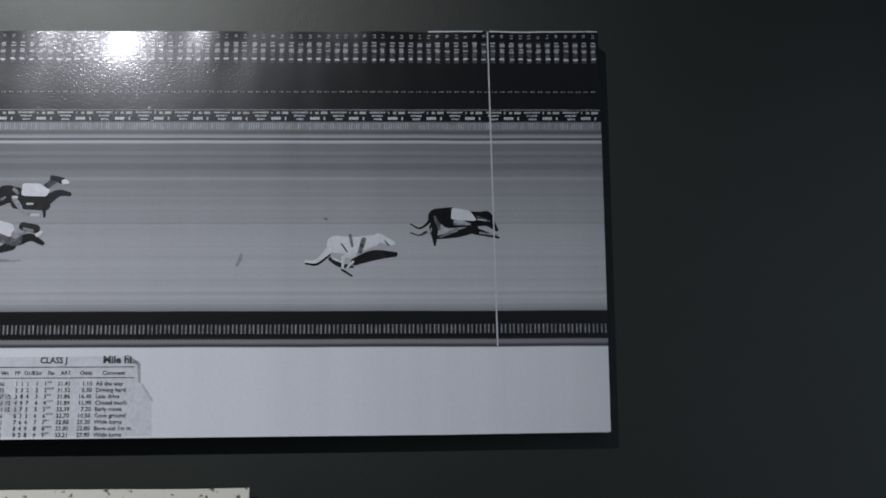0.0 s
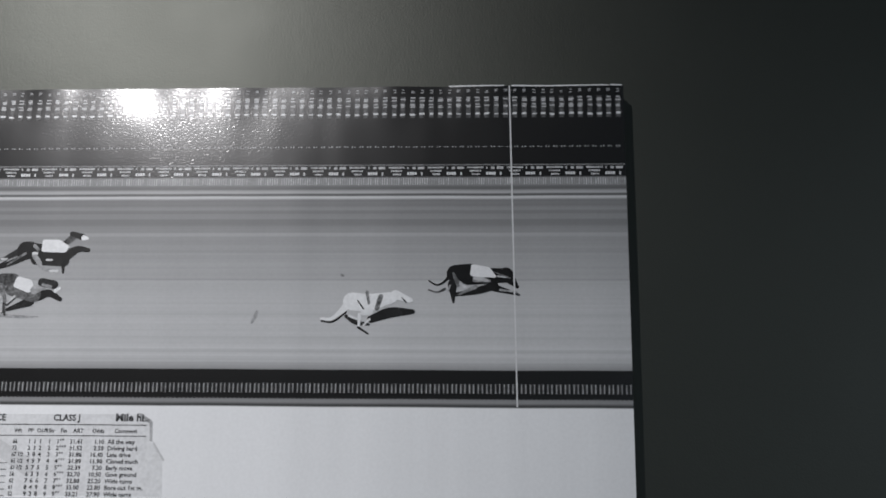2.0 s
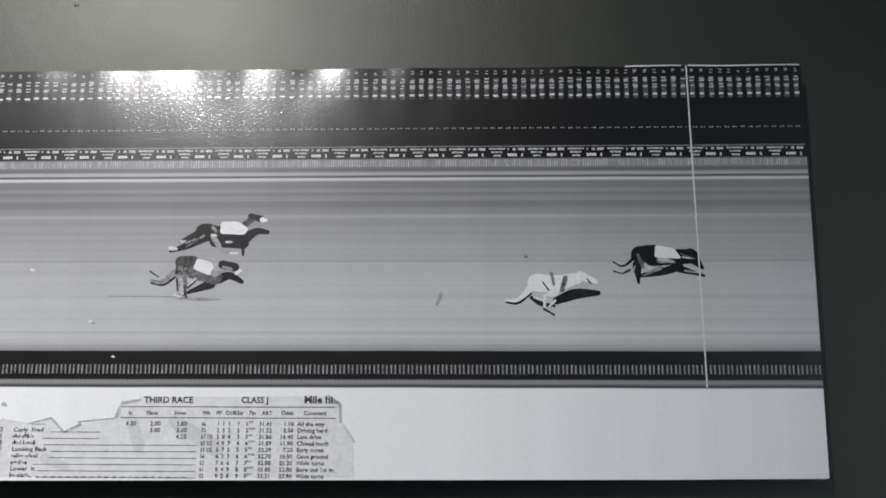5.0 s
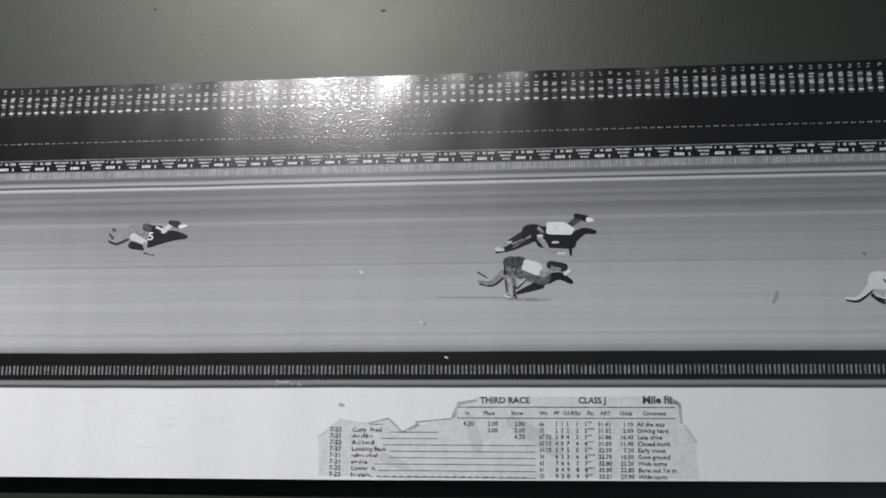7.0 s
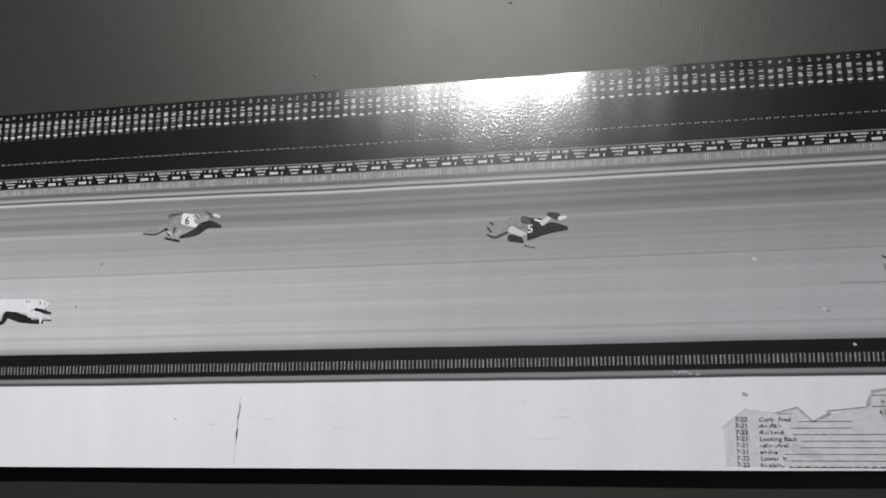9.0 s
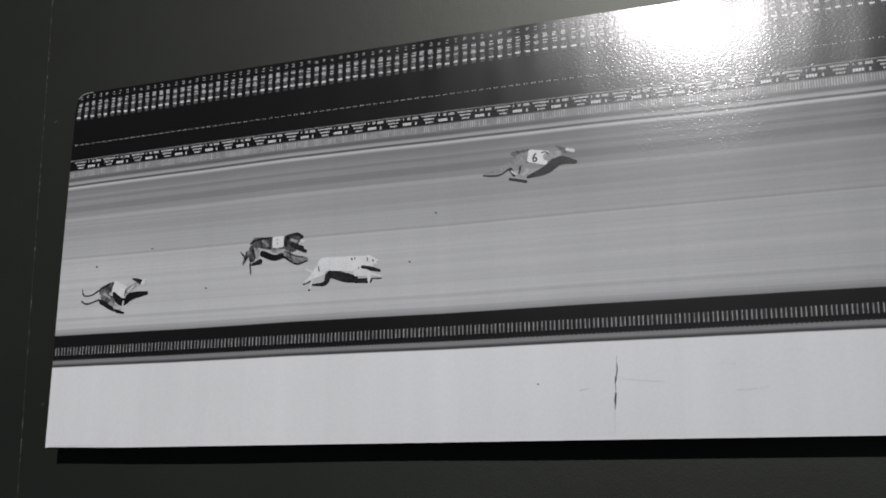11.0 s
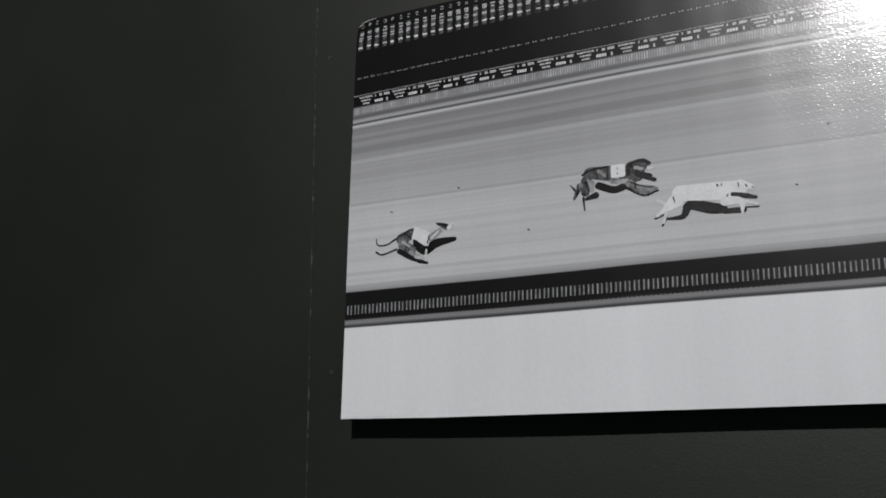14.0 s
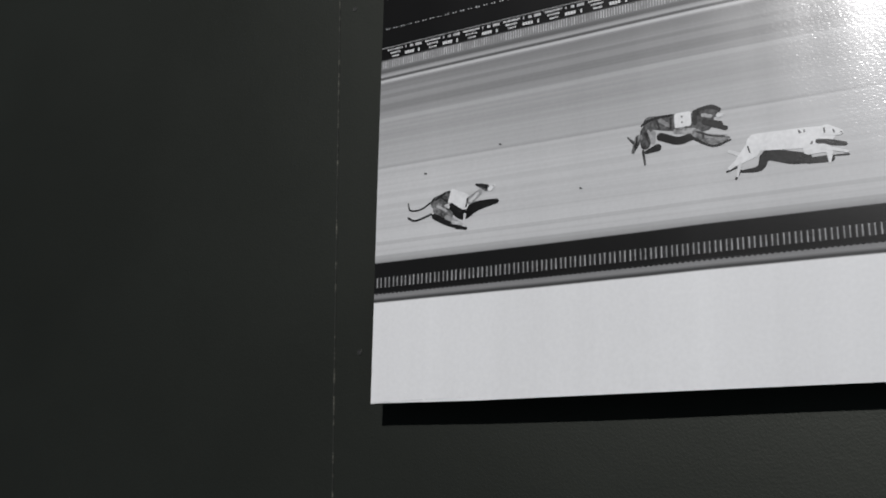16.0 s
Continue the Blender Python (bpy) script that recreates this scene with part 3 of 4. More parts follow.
f.stroke(0.314, -12.0, 2.2, 3.3, -12.1, -14.5, 4.0)
f.stroke(0.017, -14.6, 0.3, 1.7, -13.2, -10.8, 1.7)
f.stroke(0.017, -3.6, -7.5, 2.8, 3.8, -0.7, 2.0)
f.stroke(0.064, -6.9, -7.1, 3.3, -4.7, -17.2, 2.2)
f.stroke(0.035, -14.8, -15.4, 1.7, -4.8, -14.5, 2.0)
f.patch(0.7, 3.9, 20.7, 18.8, 16.9, 22.3, 7.6, 16.5, 3.9, 0.6, 10.5)
f.stroke(0.314, 22.3, 6.7, 8.5, 30.9, 12.7, 8.5)
f.stroke(0.017, 29.0, 14.6, 8.2, 41.1, 12.1, 8.5)
f.stroke(0.7, 43.1, 6.0, 4.1, 46.6, 8.6, 3.0)
f.stroke(0.3, 30.0, 12.2, 2.6, 38.0, 10.0, 3.0)
f.stroke(0.4, 23.0, 10.5, 4.0, 29.5, 8.0, 3.4)
f.stroke(0.5, -10.0, -1.0, 4.0, -8.6, -14.0, 2.8)
f.stroke(0.5, 3.0, 0.5, 2.6, -3.5, -6.0, 2.0)
f.stroke(0.02, -15.0, 14.0, 2.0, -15.5, 6.0, 2.0)
f.stroke(0.55, -16.0, -15.0, 2.4, -10.0, -16.6, 2.2)
f.done("printed_shape", photo, "plain brindled grey shape with a white patch")

f = Ink(-0.969, 1.849)
f.stroke(0.366, -35.2, -3.6, 3.1, -21.6, 1.5, 3.1)
f.stroke(0.035, -39.1, -5.1, 2.2, -30.9, -8.1, 2.7, -19.3, -3.4, 2.7)
f.stroke(0.064, -39.1, 2.8, 1.8, -35.3, -2.2, 2.6)
f.stroke(0.064, -35.6, 7.3, 3.0, -33.5, 6.0, 2.8)
f.stroke(0.017, -14.8, -9.4, 7.8, -2.8, -11.9, 6.6)
f.stroke(0.013, 2.9, -8.7, 7.4, 24.1, -0.6, 11.3, 40.9, -1.5, 4.7)
f.stroke(0.265, -13.9, 5.3, 13.4, -0.1, 7.0, 13.0)
f.stroke(0.058, -1.2, 9.0, 7.9, 5.8, 6.9, 7.8)
f.stroke(0.6, -13.9, -0.6, 7.4, -1.1, -7.1, 5.5)
f.stroke(0.017, -0.8, -17.6, 1.9, 8.7, -20.1, 1.6)
f.stroke(0.366, -1.0, -8.6, 4.7, 1.5, -16.1, 3.5, 8.2, -18.7, 1.9)
f.patch(0.013, 5.6, 10.9, 16.6, 9.7, 16.3, -1.1, 1.6, -3.8)
f.stroke(0.78, 10.1, 8.8, 1.8, 15.8, 6.4, 2.0)
f.stroke(0.6, 17.9, 4.8, 5.5, 23.5, 9.2, 4.7)
f.stroke(0.026, 24.2, 13.5, 4.3, 31.9, 11.4, 7.5)
f.stroke(0.75, 35.4, 8.9, 4.3, 40.8, 9.8, 2.7)
f.done("printed_shape", photo, "plain grey running shape with a dark patch")

f = Ink(-1.348, 1.87)
f.stroke(0.026, -45.7, -7.8, 1.7, -30.8, -9.1, 1.7, -18.8, -3.3, 1.7)
f.stroke(0.314, -45.1, -6.1, 2.8, -33.3, -5.4, 4.9, -20.1, -0.0, 5.5)
f.stroke(0.03, -1.3, -13.6, 3.0, 16.3, -8.5, 8.4, 29.2, -0.6, 9.3, 44.8, -3.5, 3.8)
f.stroke(0.265, -11.6, 7.7, 12.8, -1.4, 7.6, 12.4)
f.stroke(0.097, -16.3, 10.9, 3.9, -0.6, 13.1, 2.6)
f.stroke(0.314, -10.2, 3.8, 10.2, -6.3, -4.9, 7.6)
f.stroke(0.035, -18.7, -4.3, 3.8, -14.9, -10.9, 2.5)
f.stroke(0.035, -8.7, -2.7, 1.9, -10.1, -9.0, 1.5)
f.stroke(0.026, -19.2, -13.9, 2.5, -3.3, -17.9, 2.7)
f.stroke(0.6, -17.4, -6.5, 1.9, -12.7, -9.9, 1.9)
f.stroke(0.42, -1.2, -6.8, 3.8, -8.1, -12.2, 2.1)
f.patch(0.78, -0.2, 13.9, 20.8, 9.7, 17.1, -3.9, -2.2, 1.3)
f.stroke(0.366, 17.8, 4.6, 8.1, 28.8, 6.2, 5.9)
f.stroke(0.097, 27.5, 13.6, 2.1, 35.3, 8.6, 4.7)
f.stroke(0.65, 37.0, 9.6, 3.0, 43.1, 7.6, 3.4)
f.stroke(0.064, 12.6, 9.1, 1.5, 16.4, 9.5, 1.3, 18.9, 7.5, 1.3)
f.done("printed_shape", photo, "plain grey running shape with a white numbered patch")

f = Ink(-1.618, 1.805)
f.stroke(0.017, -26.4, -12.0, 3.1, -17.7, -9.7, 6.2)
f.stroke(0.009, -15.0, -1.4, 6.6, -1.5, -6.8, 6.5, 8.7, -4.8, 6.5)
f.stroke(0.064, -26.0, 4.6, 10.1, -27.1, -5.8, 8.0)
f.stroke(0.097, -23.3, 11.2, 10.5, -4.4, 8.4, 13.8)
f.stroke(0.058, 10.7, 6.1, 15.4, 19.0, 4.9, 15.0)
f.stroke(0.218, -2.9, 1.2, 4.8, 10.5, -0.7, 4.4)
f.stroke(0.314, -20.9, 2.1, 4.9, -21.1, -4.9, 3.8)
f.stroke(0.013, 10.3, -6.7, 2.7, 24.8, -15.0, 2.2, 37.6, -12.3, 1.2)
f.stroke(0.175, 12.1, -2.7, 6.5, 25.0, -11.3, 6.1, 36.4, -10.4, 2.0)
f.stroke(0.366, 20.2, -6.4, 3.7, 34.9, -8.5, 1.3)
f.stroke(0.058, 14.3, 14.2, 4.8, 27.1, 11.4, 7.8)
f.stroke(0.017, 18.9, 4.0, 3.1, 34.3, -2.5, 3.7)
f.stroke(0.65, 29.8, 8.4, 4.1, 32.9, 8.3, 1.7)
f.stroke(0.097, -41.0, 2.3, 1.2, -35.8, -3.7, 2.4)
f.stroke(0.175, -32.2, 0.2, 6.3, -37.4, -10.5, 2.4)
f.stroke(0.058, -29.0, -10.7, 2.3, -28.0, -21.8, 1.6)
f.stroke(0.265, -14.6, 11.7, 3.5, -7.9, 6.3, 2.8)
f.stroke(0.015, -29.7, 10.0, 1.6, -21.6, 13.8, 2.2, -6.0, 14.8, 1.6)
f.stroke(0.02, 12.0, 14.0, 3.6, 12.0, 5.0, 3.0)
f.stroke(0.02, 14.9, 15.4, 2.6, 24.3, 16.2, 3.2, 30.5, 13.0, 2.6)
f.stroke(0.4, 18.0, 10.5, 3.0, 24.0, 8.5, 2.6)
f.stroke(0.015, 19.0, 5.0, 4.4, 30.0, 1.0, 5.4)
f.stroke(0.03, -27.0, 4.0, 1.6, -24.0, -5.0, 1.5)
f.stroke(0.35, -24.5, 5.0, 2.0, -22.0, -3.0, 1.8)
f.stroke(0.03, 13.0, -2.0, 1.4, 24.0, -7.0, 1.1, 33.0, -8.6, 0.8)
f.stroke(0.03, -18.0, 13.0, 1.3, -15.5, 5.0, 1.6)
f.stroke(0.02, -33.5, 1.5, 1.3, -34.5, -6.0, 1.6)
f.stroke(0.03, -6.5, 12.0, 1.6, -7.0, 4.0, 1.8)
f.patch(0.75, -3.9, 15.3, 9.0, 15.4, 9.3, 3.7, -3.7, 3.4)
f.stroke(0.035, 2.1, 12.3, 1.0, 2.1, 11.6, 1.0)
f.stroke(0.035, 2.0, 7.8, 1.0, 2.0, 7.1, 1.0)
f.done("printed_shape", photo, "plain brindled shape with a white patch")

f = Ink(-1.539, 1.778)
f.stroke(0.017, -34.1, -11.3, 2.3, -21.5, -10.4, 4.9, -16.0, -1.6, 8.2, 0.4, -5.9, 9.7, 11.0, -8.1, 7.7)
f.stroke(0.017, 12.4, -10.2, 4.5, 27.3, -10.6, 5.4)
f.stroke(0.017, -45.3, -9.9, 1.5, -38.4, -7.4, 1.8)
f.stroke(0.013, -39.1, -16.4, 1.5, -35.7, -10.2, 2.1)
f.stroke(0.65, -43.0, 5.7, 2.3, -33.6, 1.1, 3.6)
f.stroke(0.76, -23.7, 9.7, 13.2, 10.3, 7.4, 15.4, 25.4, 7.7, 12.8)
f.stroke(0.75, -27.1, 3.6, 12.9, -35.0, -2.0, 6.6)
f.stroke(0.7, -35.3, -2.0, 4.6, -43.3, -7.6, 2.6)
f.stroke(0.66, -35.5, -5.3, 2.5, -37.9, -14.3, 1.8)
f.stroke(0.017, 19.2, 3.4, 3.4, 28.0, 1.2, 4.4, 37.5, -1.4, 2.8)
f.stroke(0.1, 15.5, 3.6, 1.2, 12.8, -2.6, 1.6)
f.stroke(0.3, 24.0, 12.6, 2.2, 29.0, 9.0, 1.4)
f.stroke(0.017, 28.2, -8.8, 1.0, 39.2, -9.4, 1.4)
f.stroke(0.72, 12.8, -1.9, 7.7, 25.5, -3.3, 5.7, 26.6, -13.3, 1.7)
f.stroke(0.7, 21.9, -1.5, 3.2, 38.6, -7.3, 1.7)
f.stroke(0.75, 25.6, 10.9, 8.0, 34.4, 7.8, 4.5)
f.stroke(0.035, 7.0, 13.2, 1.3, 7.8, 11.9, 1.3)
f.stroke(0.035, 10.7, 13.4, 0.8, 10.6, 11.8, 0.8)
f.stroke(0.064, 24.2, 12.3, 1.1, 24.3, 9.2, 1.1)
f.stroke(0.046, 30.1, 10.3, 1.0, 30.8, 8.3, 1.0)
f.stroke(0.035, -29.4, 7.2, 1.0, -28.1, 2.4, 1.0)
f.stroke(0.046, 35.1, 7.6, 0.8, 35.8, 7.4, 0.8)
f.done("printed_shape", photo, "plain white stretched shape over a dark shadow")

f = Ink(-1.81, 1.773)
f.stroke(0.046, -45.5, -6.0, 2.2, -38.3, -9.1, 1.8, -23.2, -5.3, 2.2)
f.stroke(0.021, -46.1, 7.2, 1.1, -43.6, 0.6, 1.5, -33.5, 0.3, 1.5, -24.5, 4.8, 1.8)
f.stroke(0.009, -2.4, -3.2, 7.2, 7.5, -9.6, 8.5, 19.0, -3.8, 8.5, 38.0, -1.6, 4.2)
f.stroke(0.097, -18.4, 4.1, 10.9, -6.6, 8.1, 10.5)
f.stroke(0.134, -16.3, -1.6, 10.5, -6.3, -8.1, 8.6)
f.stroke(0.013, -20.2, -7.5, 5.1, -6.1, -15.3, 5.0, 8.6, -21.3, 2.1)
f.stroke(0.314, -8.2, -9.7, 3.9, 5.3, -17.2, 3.0)
f.stroke(0.035, -14.6, 9.1, 1.8, -6.5, 2.7, 1.8)
f.stroke(0.6, 9.0, -9.4, 2.3, 8.0, -16.4, 1.6)
f.patch(0.72, -3.8, 15.0, 12.0, 7.7, 13.5, 0.4, 10.3, -6.0, -7.5, 1.9)
f.stroke(0.314, 13.5, 2.2, 6.8, 22.7, 8.2, 5.0)
f.stroke(0.097, 19.3, 15.1, 1.8, 28.8, 11.0, 6.0)
f.stroke(0.75, 32.2, 9.7, 4.3, 35.6, 12.0, 2.5)
f.stroke(0.013, 35.2, 12.0, 0.9, 35.8, 11.8, 0.9)
f.stroke(0.018, 20.0, 14.6, 2.0, 25.0, 13.4, 3.4, 28.2, 11.8, 3.8)
f.stroke(0.6, 14.5, 1.5, 3.0, 20.5, 7.0, 2.6)
f.stroke(0.5, -2.0, -15.0, 3.0, 6.0, -17.0, 2.4)
f.stroke(0.012, 1.0, -20.0, 2.0, 10.0, -21.4, 2.4)
f.stroke(0.02, -18.5, 7.0, 2.0, -10.0, 11.5, 2.4)
f.stroke(0.012, -4.0, 0.5, 3.6, 4.0, -6.5, 5.4)
f.stroke(0.4, -17.0, 1.0, 2.4, -9.0, -4.0, 2.0)
f.stroke(0.02, 11.5, 4.0, 1.2, 10.0, -3.0, 1.4)
f.done("printed_shape", photo, "plain small brindled shape with a white patch")



# results clipping
f = Ink()
f.face(0.66, [(-0.784, 1.649), (-0.768, 1.663), (-0.763, 1.666), (-0.738, 1.662), (-0.717, 1.667), (-0.704, 1.653), (-0.689, 1.661), (-0.657, 1.667),
    (-0.652, 1.675), (-0.649, 1.681), (-0.634, 1.683), (-0.635, 1.687), (-0.454, 1.688), (-0.445, 1.682), (-0.445, 1.67), (-0.44, 1.66), (-0.432, 1.647), (-0.43, 1.6132), (-0.783, 1.6132)])
clipping = f.done("clipping", photo, "torn grey results clipping")
f = Ink(lift=LIFT + 0.00003)
for tone, x0, z0, w0, x1, z1, w1 in ((0.6, -784, 1649, 3, -763, 1666, 2), (0.6, -763, 1665.5, 1, -738, 1662, 1), (0.4, -738, 1662, 1, -717, 1667, 1.6),
        (0.45, -717, 1667, 2, -704, 1654, 2), (0.4, -704, 1654, 1.5, -689, 1661, 3), (0.38, -691, 1663.5, 1.6, -657, 1667, 1.2), (0.5, -655, 1669, 4, -650, 1681, 4),
        (0.42, -650, 1681, 3, -634, 1684, 2.5), (0.35, -456, 1688, 2, -446, 1681, 3.5), (0.4, -445, 1680, 3, -444, 1664, 2.5), (0.52, -441, 1661, 2, -431, 1646, 2),
        (0.55, -768, 1655, 9, -765, 1640, 9), (0.57, -640, 1665, 12, -632, 1640, 10), (0.56, -600, 1664, 12, -560, 1640, 16), (0.57, -720, 1630, 10, -700, 1622, 8)):
    f.stroke(tone, x0, z0, w0, x1, z1, w1)
f.done("torn_edge", clipping, "darker torn and stained paper edge", "stuff")



def lettering(words, x, z, size, stretch=1.0, bold=0.0):
    """Words as flat faces; returns vertices and faces."""
    cu = bpy.data.curves.new("words", "FONT")
    cu.body, cu.size, cu.resolution_u, cu.offset = words, size, 2, bold
    ob = new("words", cu)
    me = ob.to_mesh()
    vs = [(x + v.co.x * stretch, z + v.co.y) for v in me.vertices]
    fs = [tuple(p.vertices) for p in me.polygons]
    ob.to_mesh_clear()
    bpy.data.objects.remove(ob)
    bpy.data.curves.remove(cu)
    return vs, fs


def printed_words(name, items, label, tone=0.07, bold=0.018, parent=None):
    bm = bmesh.new()
    for words, x, z, size, stretch in items:
        vs, fs = lettering(words, x, z, size, stretch, size * bold)
        made = [bm.verts.new((a, surf(a, b) - 0.00045, b)) for a, b in vs]
        for p in fs:
            face = bm.faces.new([made[i] for i in p])
            face.normal_update()
            if face.normal.y > 0:
                face.normal_flip()
    tagged(part(name, bm, ink(tone), parent or photo, label), kind="stuff" if len(items) > 1 else "")


HEAD_Z, SUB_Z = 1.6815, 1.6705
ROW_Z = [1.6603 - 0.00595 * i for i in range(9)]
for title in (("THIRD RACE", -0.630, HEAD_Z, 0.0082, 1.0), ("CLASS J", -0.538, HEAD_Z, 0.0082, 0.95), ("Mile hi", -0.479, HEAD_Z, 0.0096, 1.05)):
    printed_words("heading", [title], "black printed heading", parent=clipping, bold=0.035 if title[0] == "Mile hi" else 0.025)
printed_words("column_head", [(w, x, SUB_Z, 0.0052, 1.0) for w, x in (("In", -0.644), ("Place", -0.627), ("Show", -0.601), ("Wt", -0.574), ("PP", -0.561),
    ("O", -0.5525), ("1/8", -0.5485), ("Str", -0.5415), ("Fin", -0.530), ("ART", -0.518), ("Odds", -0.500), ("Comment", -0.479))], "small column heads", parent=clipping)
rows = [[] for z in ROW_Z]
REMARKS = ("All the way", "Driving hard", "Late drive", "Closed much", "Early move", "Gave ground", "Wide turns", "Bore out 1st tn.", "Wide turns")
WEIGHTS = ("66", "73", "67 1/2", "65 1/2", "61 1/2", "56", "62", "61", "52")
TIMES = ("31.41", "31.52", "31.86", "31.89", "32.39", "32.70", "32.80", "33.00", "33.21")
ODDS = ("1.10", "2.50", "16.40", "11.90", "7.20", "10.50", "25.20", "22.80", "27.90")
POSTS = ("111", "232", "384", "497", "575", "633", "766", "849", "928")
for i, z in enumerate(ROW_Z):
    items = rows[i]
    items.append((REMARKS[i], -0.4845, z, 0.0056, 1.0))
    items.append((WEIGHTS[i], -0.5745, z, 0.0054, 0.8))
    items.append((TIMES[i], -0.5205, z, 0.0056, 1.0))
    items.append((ODDS[i], -0.5005 + (0.003 if len(ODDS[i]) < 5 else 0), z, 0.0056, 1.0))
    for k, x in enumerate((-0.5600, -0.5548, -0.5495)):
        items.append((str(i + 1) if k == 0 else POSTS[i][k], x, z, 0.0056, 1.0))
    items.append((str(i + 1), -0.5410, z, 0.0056, 1.0))
    items.append((str(i + 1), -0.5330, z, 0.0056, 1.0))
    if i:
        items.append(("7-2" + "121211122"[i], -0.7735, ROW_Z[i] + 0.0002, 0.0058, 1.1))
for words, x, z in (("4.20", -0.646, 0), ("2.00", -0.623, 0), ("2.80", -0.598, 0), ("3.00", -0.623, 1), ("2.60", -0.598, 1), ("4.20", -0.598, 2)):
    rows[z].append((words, x, ROW_Z[z], 0.0058, 1.0))
for words, z in (("Curly  Fred", 1), ("Looking Back", 4), ("Lower  It", 7)):
    rows[z].append((words, -0.752, ROW_Z[z], 0.0056, 1.1))
for items in rows:
    printed_words("type_line", items, "line of small black type", parent=clipping)

f = Ink()
f.lift = 0.0004
for z in (1.6778, 1.6676):
    f.bar(0.08, -0.6515, -0.449, z - 0.00035, z + 0.00035)
for z, bits in ((2, (0.007, 0.010)), (3, (0.008, 0.011)), (5, (0.011, 0.012)), (6, (0.005, 0.008)), (8, (0.005, 0.011))):
    x = -0.752
    for w in bits:
        k = 0.0
        while k < w:
            n = rng.choice((0.0007, 0.0012, 0.0018))
            f.bar(rng.choice((0.1, 0.3)), x + k, x + k + n, ROW_Z[z] + rng.choice((0.0, 0.0007)), ROW_Z[z] + rng.choice((0.0024, 0.0027, 0.0038)))
            k += n + 0.0006
        x += w + 0.002
for i in range(9):
    x0 = (-0.690, -0.7165, -0.724, -0.722, -0.7155, -0.7165, -0.731, -0.726, -0.727)[i]
    x1 = -0.670 if i < 3 else -0.578
    if i == 0:  # torn away
        x0 = -0.735
        f.bar(0.15, x0, x0 + 0.014, 1.6612, 1.6617)
        continue
    f.bar(0.12, x0, x1, ROW_Z[i] - 0.0004, ROW_Z[i] + 0.0002)
for i in range(9):
    for k in range(2 + i % 2):
        f.bar(0.2, -0.5298 + k * 0.0022, -0.5284 + k * 0.0022, ROW_Z[i] + 0.0026, ROW_Z[i] + 0.0044)
f.bar(0.15, -0.452, -0.4475, 1.6812, 1.6822)
for k in range(22):
    f.bar(0.12, -0.742 + k * 0.0072, -0.738 + k * 0.0072 + rng.uniform(-0.001, 0.001), 1.6128, 1.6136)
f.done("ruling", clipping, "thin black ruled lines and illegible names", "stuff")

printed_words("patch_number", [("6", -1.3452, 1.8705, 0.0125, 0.9)], "dark figure on a white patch")
printed_words("patch_number", [("5", -0.9672, 1.8445, 0.0115, 1.1)], "white figure on a dark patch", 0.76)

# wear: crack, scuffs, smudges, specks
f = Ink(-1.2722, 1.656)
f.stroke(0.5, 1.6, 26, 0.5, 1.2, 20, 0.8)
f.stroke(0.22, 1.2, 20, 1.1, 1.6, 15, 1.5, 0.6, 9, 1.0)
f.stroke(0.14, 0.4, 8, 1.7, -0.4, 3, 1.1)
f.stroke(0.3, -0.4, 2, 0.8, 0.0, -4, 0.7)
f.stroke(0.16, -0.2, -6, 1.4, -0.9, -13, 1.8, -0.8, -17, 0.9)
f.stroke(0.35, -1.4, -18, 1.0, -1.2, -21, 0.6)
f.stroke(0.68, -1.6, -22, 0.7, -2.2, -42, 0.6)
f.done("crack", photo, "dark jagged crack in the white margin", "stuff")
f = Ink(-1.2722, 1.656)
f.stroke(0.7, 6, 6.0, 0.7, 24, 4.0, 0.6, 42, 2.5, 1.1)
f.done("scratch", photo, "faint grey scratch beside the crack")
f = Ink(-1.2722, 1.656)
f.stroke(0.62, -24, -1.2, 0.5, -32, -3, 1.3)
f.done("scratch", photo, "short grey scratch beside the crack")

f = Ink(-0.353, 1.7805)
f.stroke(0.36, 2.0, 5, 2.2, 0.6, 0, 4.2)
f.stroke(0.37, 0.6, 0, 4.2, -2.4, -5.5, 2.5)
f.done("smudge", photo, "grey smudge on the track")

f = Ink(-0.8175, 1.7005)
for i in range(11):
    x = rng.uniform(-13, 12)
    f.stroke(rng.choice((0.5, 0.62, 0.4)), x, rng.uniform(-2, 2), rng.uniform(0.6, 1.6), x + rng.uniform(1, 5), rng.uniform(-2.2, 2), rng.uniform(0.4, 1.2))
f.done("scuff", photo, "pale scuffed flakes")

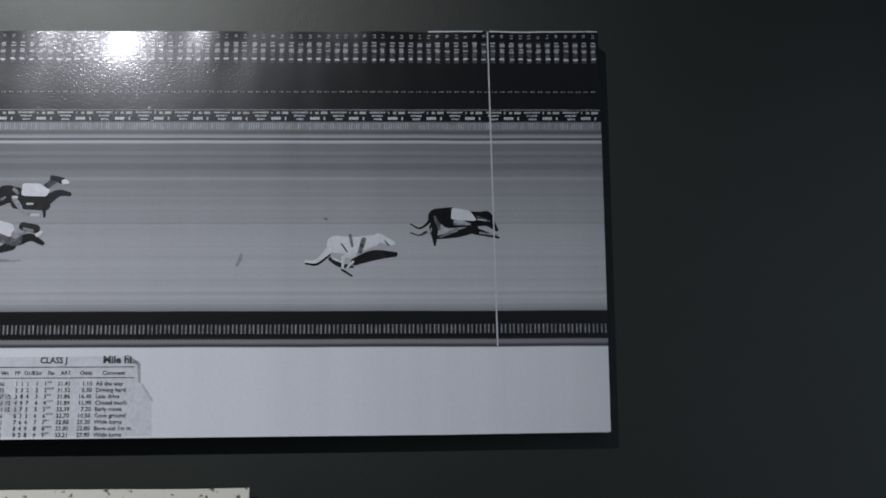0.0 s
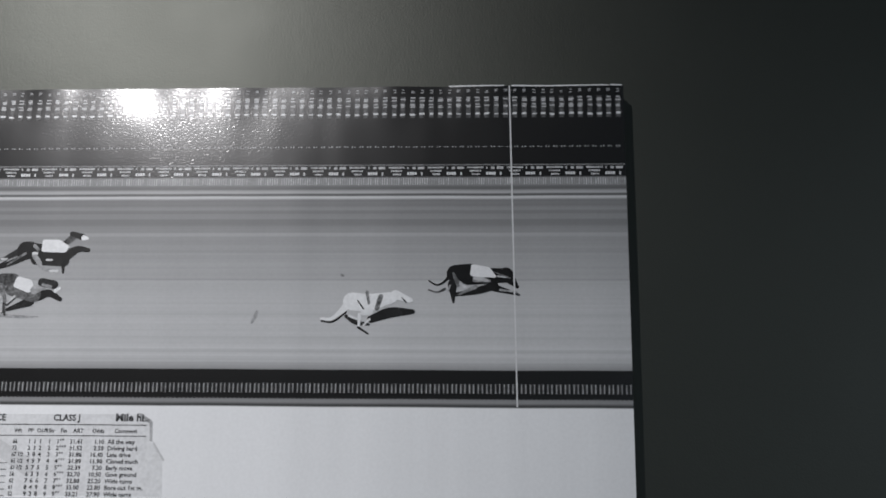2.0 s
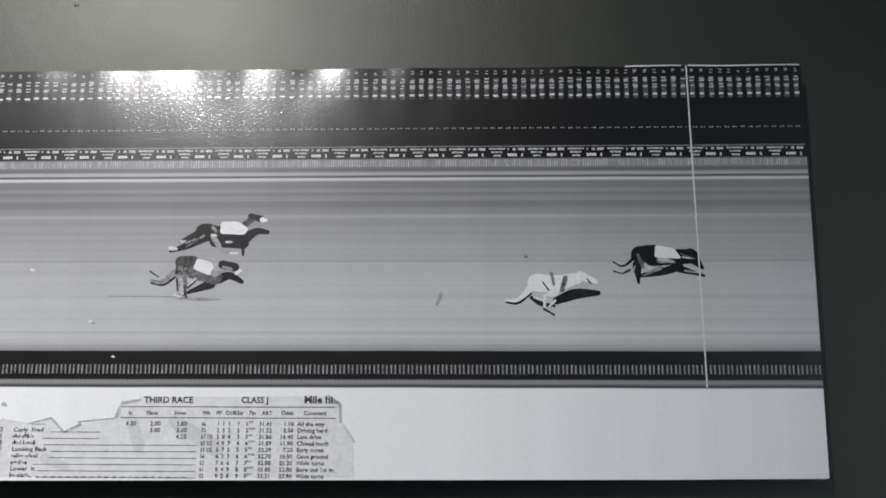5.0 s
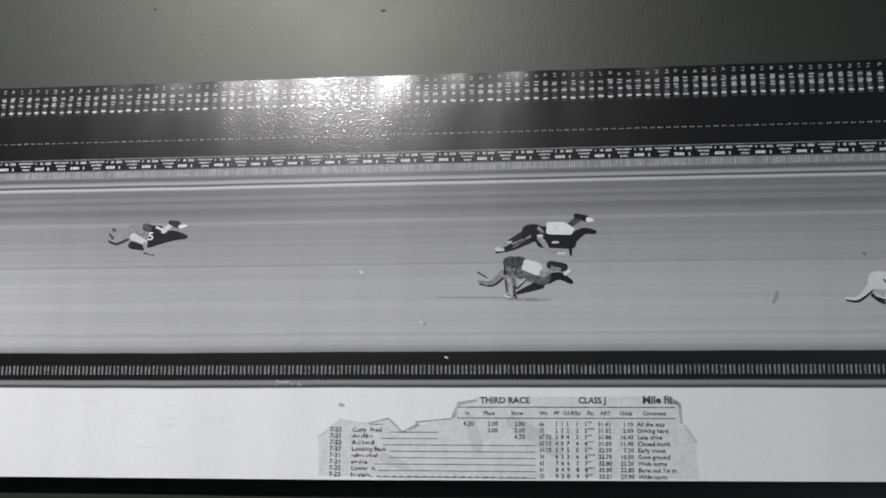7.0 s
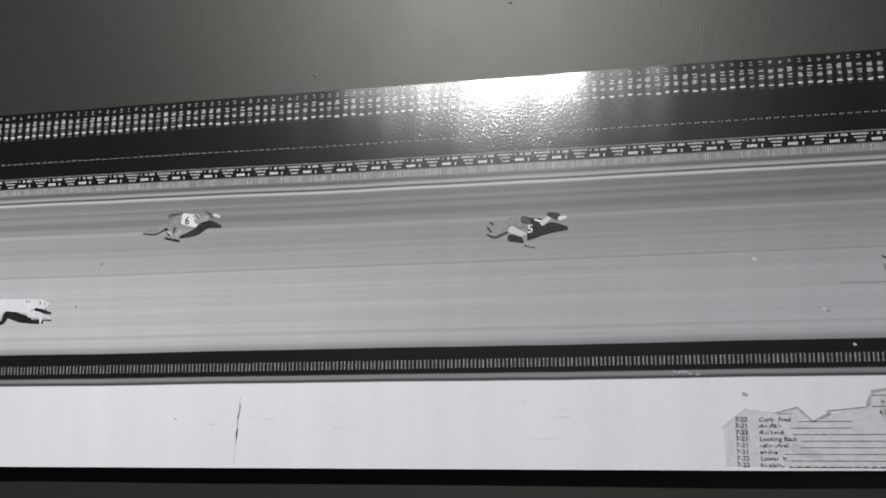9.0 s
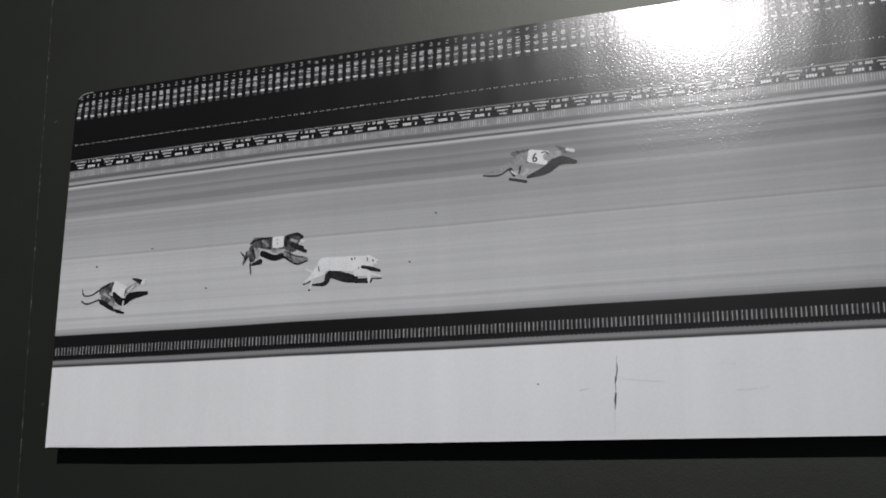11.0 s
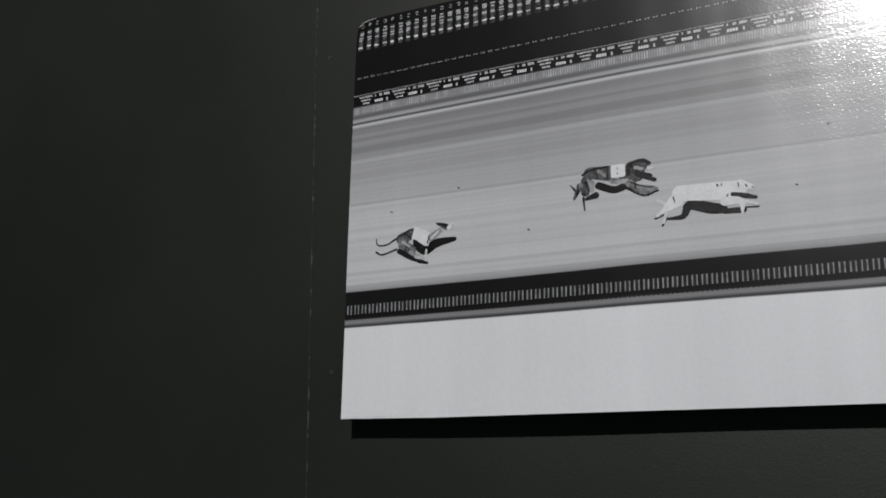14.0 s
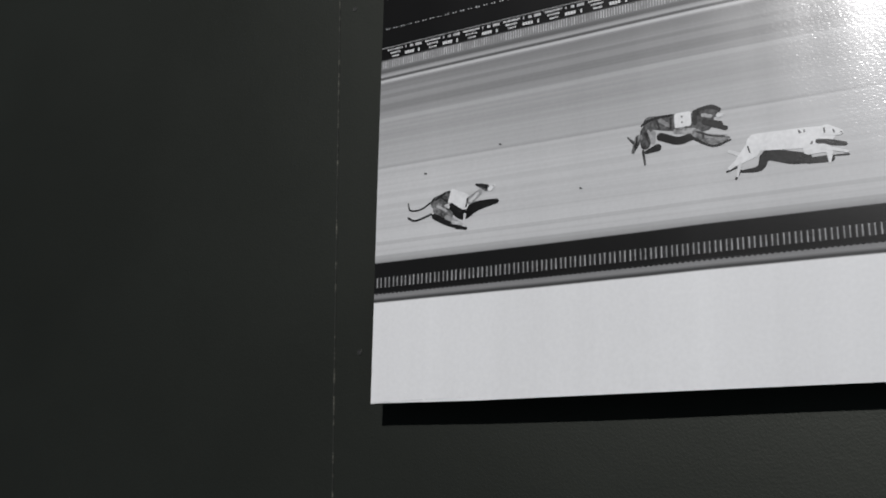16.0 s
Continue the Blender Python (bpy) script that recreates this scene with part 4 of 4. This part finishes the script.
f = Ink()
for x, z, tone, s in ((-0.748, 1.809, 0.62, 3.0), (-0.663, 1.725, 0.6, 2.4), (-0.271, 1.821, 0.16, 2.6), (-1.470, 1.783, 0.12, 1.6), (-1.699, 1.772, 0.1, 1.8),
        (-1.769, 1.820, 0.12, 1.8), (-1.840, 1.805, 0.12, 2.0), (-1.443, 1.830, 0.18, 2.2), (-0.764, 1.680, 0.45, 4.0), (-0.684, 1.757, 0.3, 2.0), (-0.6875, 1.759, 0.62, 2.2), (-1.343, 1.660, 0.2, 1.5)):
    f.stroke(tone, x * 1000, z * 1000, s, x * 1000 + s * 0.7, z * 1000 - s * 0.3, s * 0.6)
f.done("speckle", photo, "small specks and chips", "stuff")

f = Ink()
for i in range(12):
    x, z = rng.uniform(-1.2, -0.86), rng.uniform(1.635, 1.685)
    f.stroke(rng.choice((0.77, 0.75, 0.76)), x * 1000, z * 1000, rng.uniform(0.5, 1.5), x * 1000 + rng.uniform(4, 26), z * 1000 + rng.uniform(-1, 2.5), rng.uniform(0.4, 2))
f.done("faint_rubbing", photo, "faint grey rubbed marks in the white margin", "stuff")

# loose paper lip along the lower corner, pale worn edge at the upper corner
f = Ink()
for x0, x1, d in ((-1.888, -1.862, 2.0), (-1.861, -1.838, 1.6), (-1.836, -1.80, 0.8)):
    f.face(0.74, [(x0, 1.6127), (x1, 1.6127), (x1, 1.6127 - 0.0006 * d), (x0, 1.6127 - 0.001 * d)])
f.done("paper_lip", photo, "white frayed lower paper edge")
f = Ink()
f.stroke(0.45, -1886.5, 2008.5, 0.8, -1881, 2012.4, 0.9, -1866, 2013.0, 0.7)
f.done("worn_corner", photo, "pale worn paper corner")

# cream poster below
bm = bmesh.new()
cols = []
for i in range(61):
    x = -0.95 + (0.95 - 0.339) * i / 60
    zt = 1.5635 + 0.0006 * math.sin(x * 9) + (0.0012 * max(0, 1 - (-0.339 - x) / 0.06))
    y = 0.006 + 0.0012 * math.sin(x * 13)
    cols.append([bm.verts.new((x, yy, zz)) for yy, zz in ((y, 1.15), (y, zt), (y + 0.0025, zt), (y + 0.0025, 1.15))])
for a, b in zip(cols, cols[1:]):
    for k in range(3):
        bm.faces.new((a[k], b[k], b[k + 1], a[k + 1]))
bm.faces.new(cols[0])
bm.faces.new(cols[-1])
bmesh.ops.recalc_face_normals(bm, faces=bm.faces)
poster = tagged(new("speckled_poster"), "cream speckled poster on a board hung below the photograph", "poster")
part("poster_sheet", bm, CREAM, poster)
bm = bmesh.new()
box(bm, -0.945, -0.344, 0.0098, WALL_Y, 1.155, 1.558)
part("poster_board", bm, CORE, poster, "pale backing board")
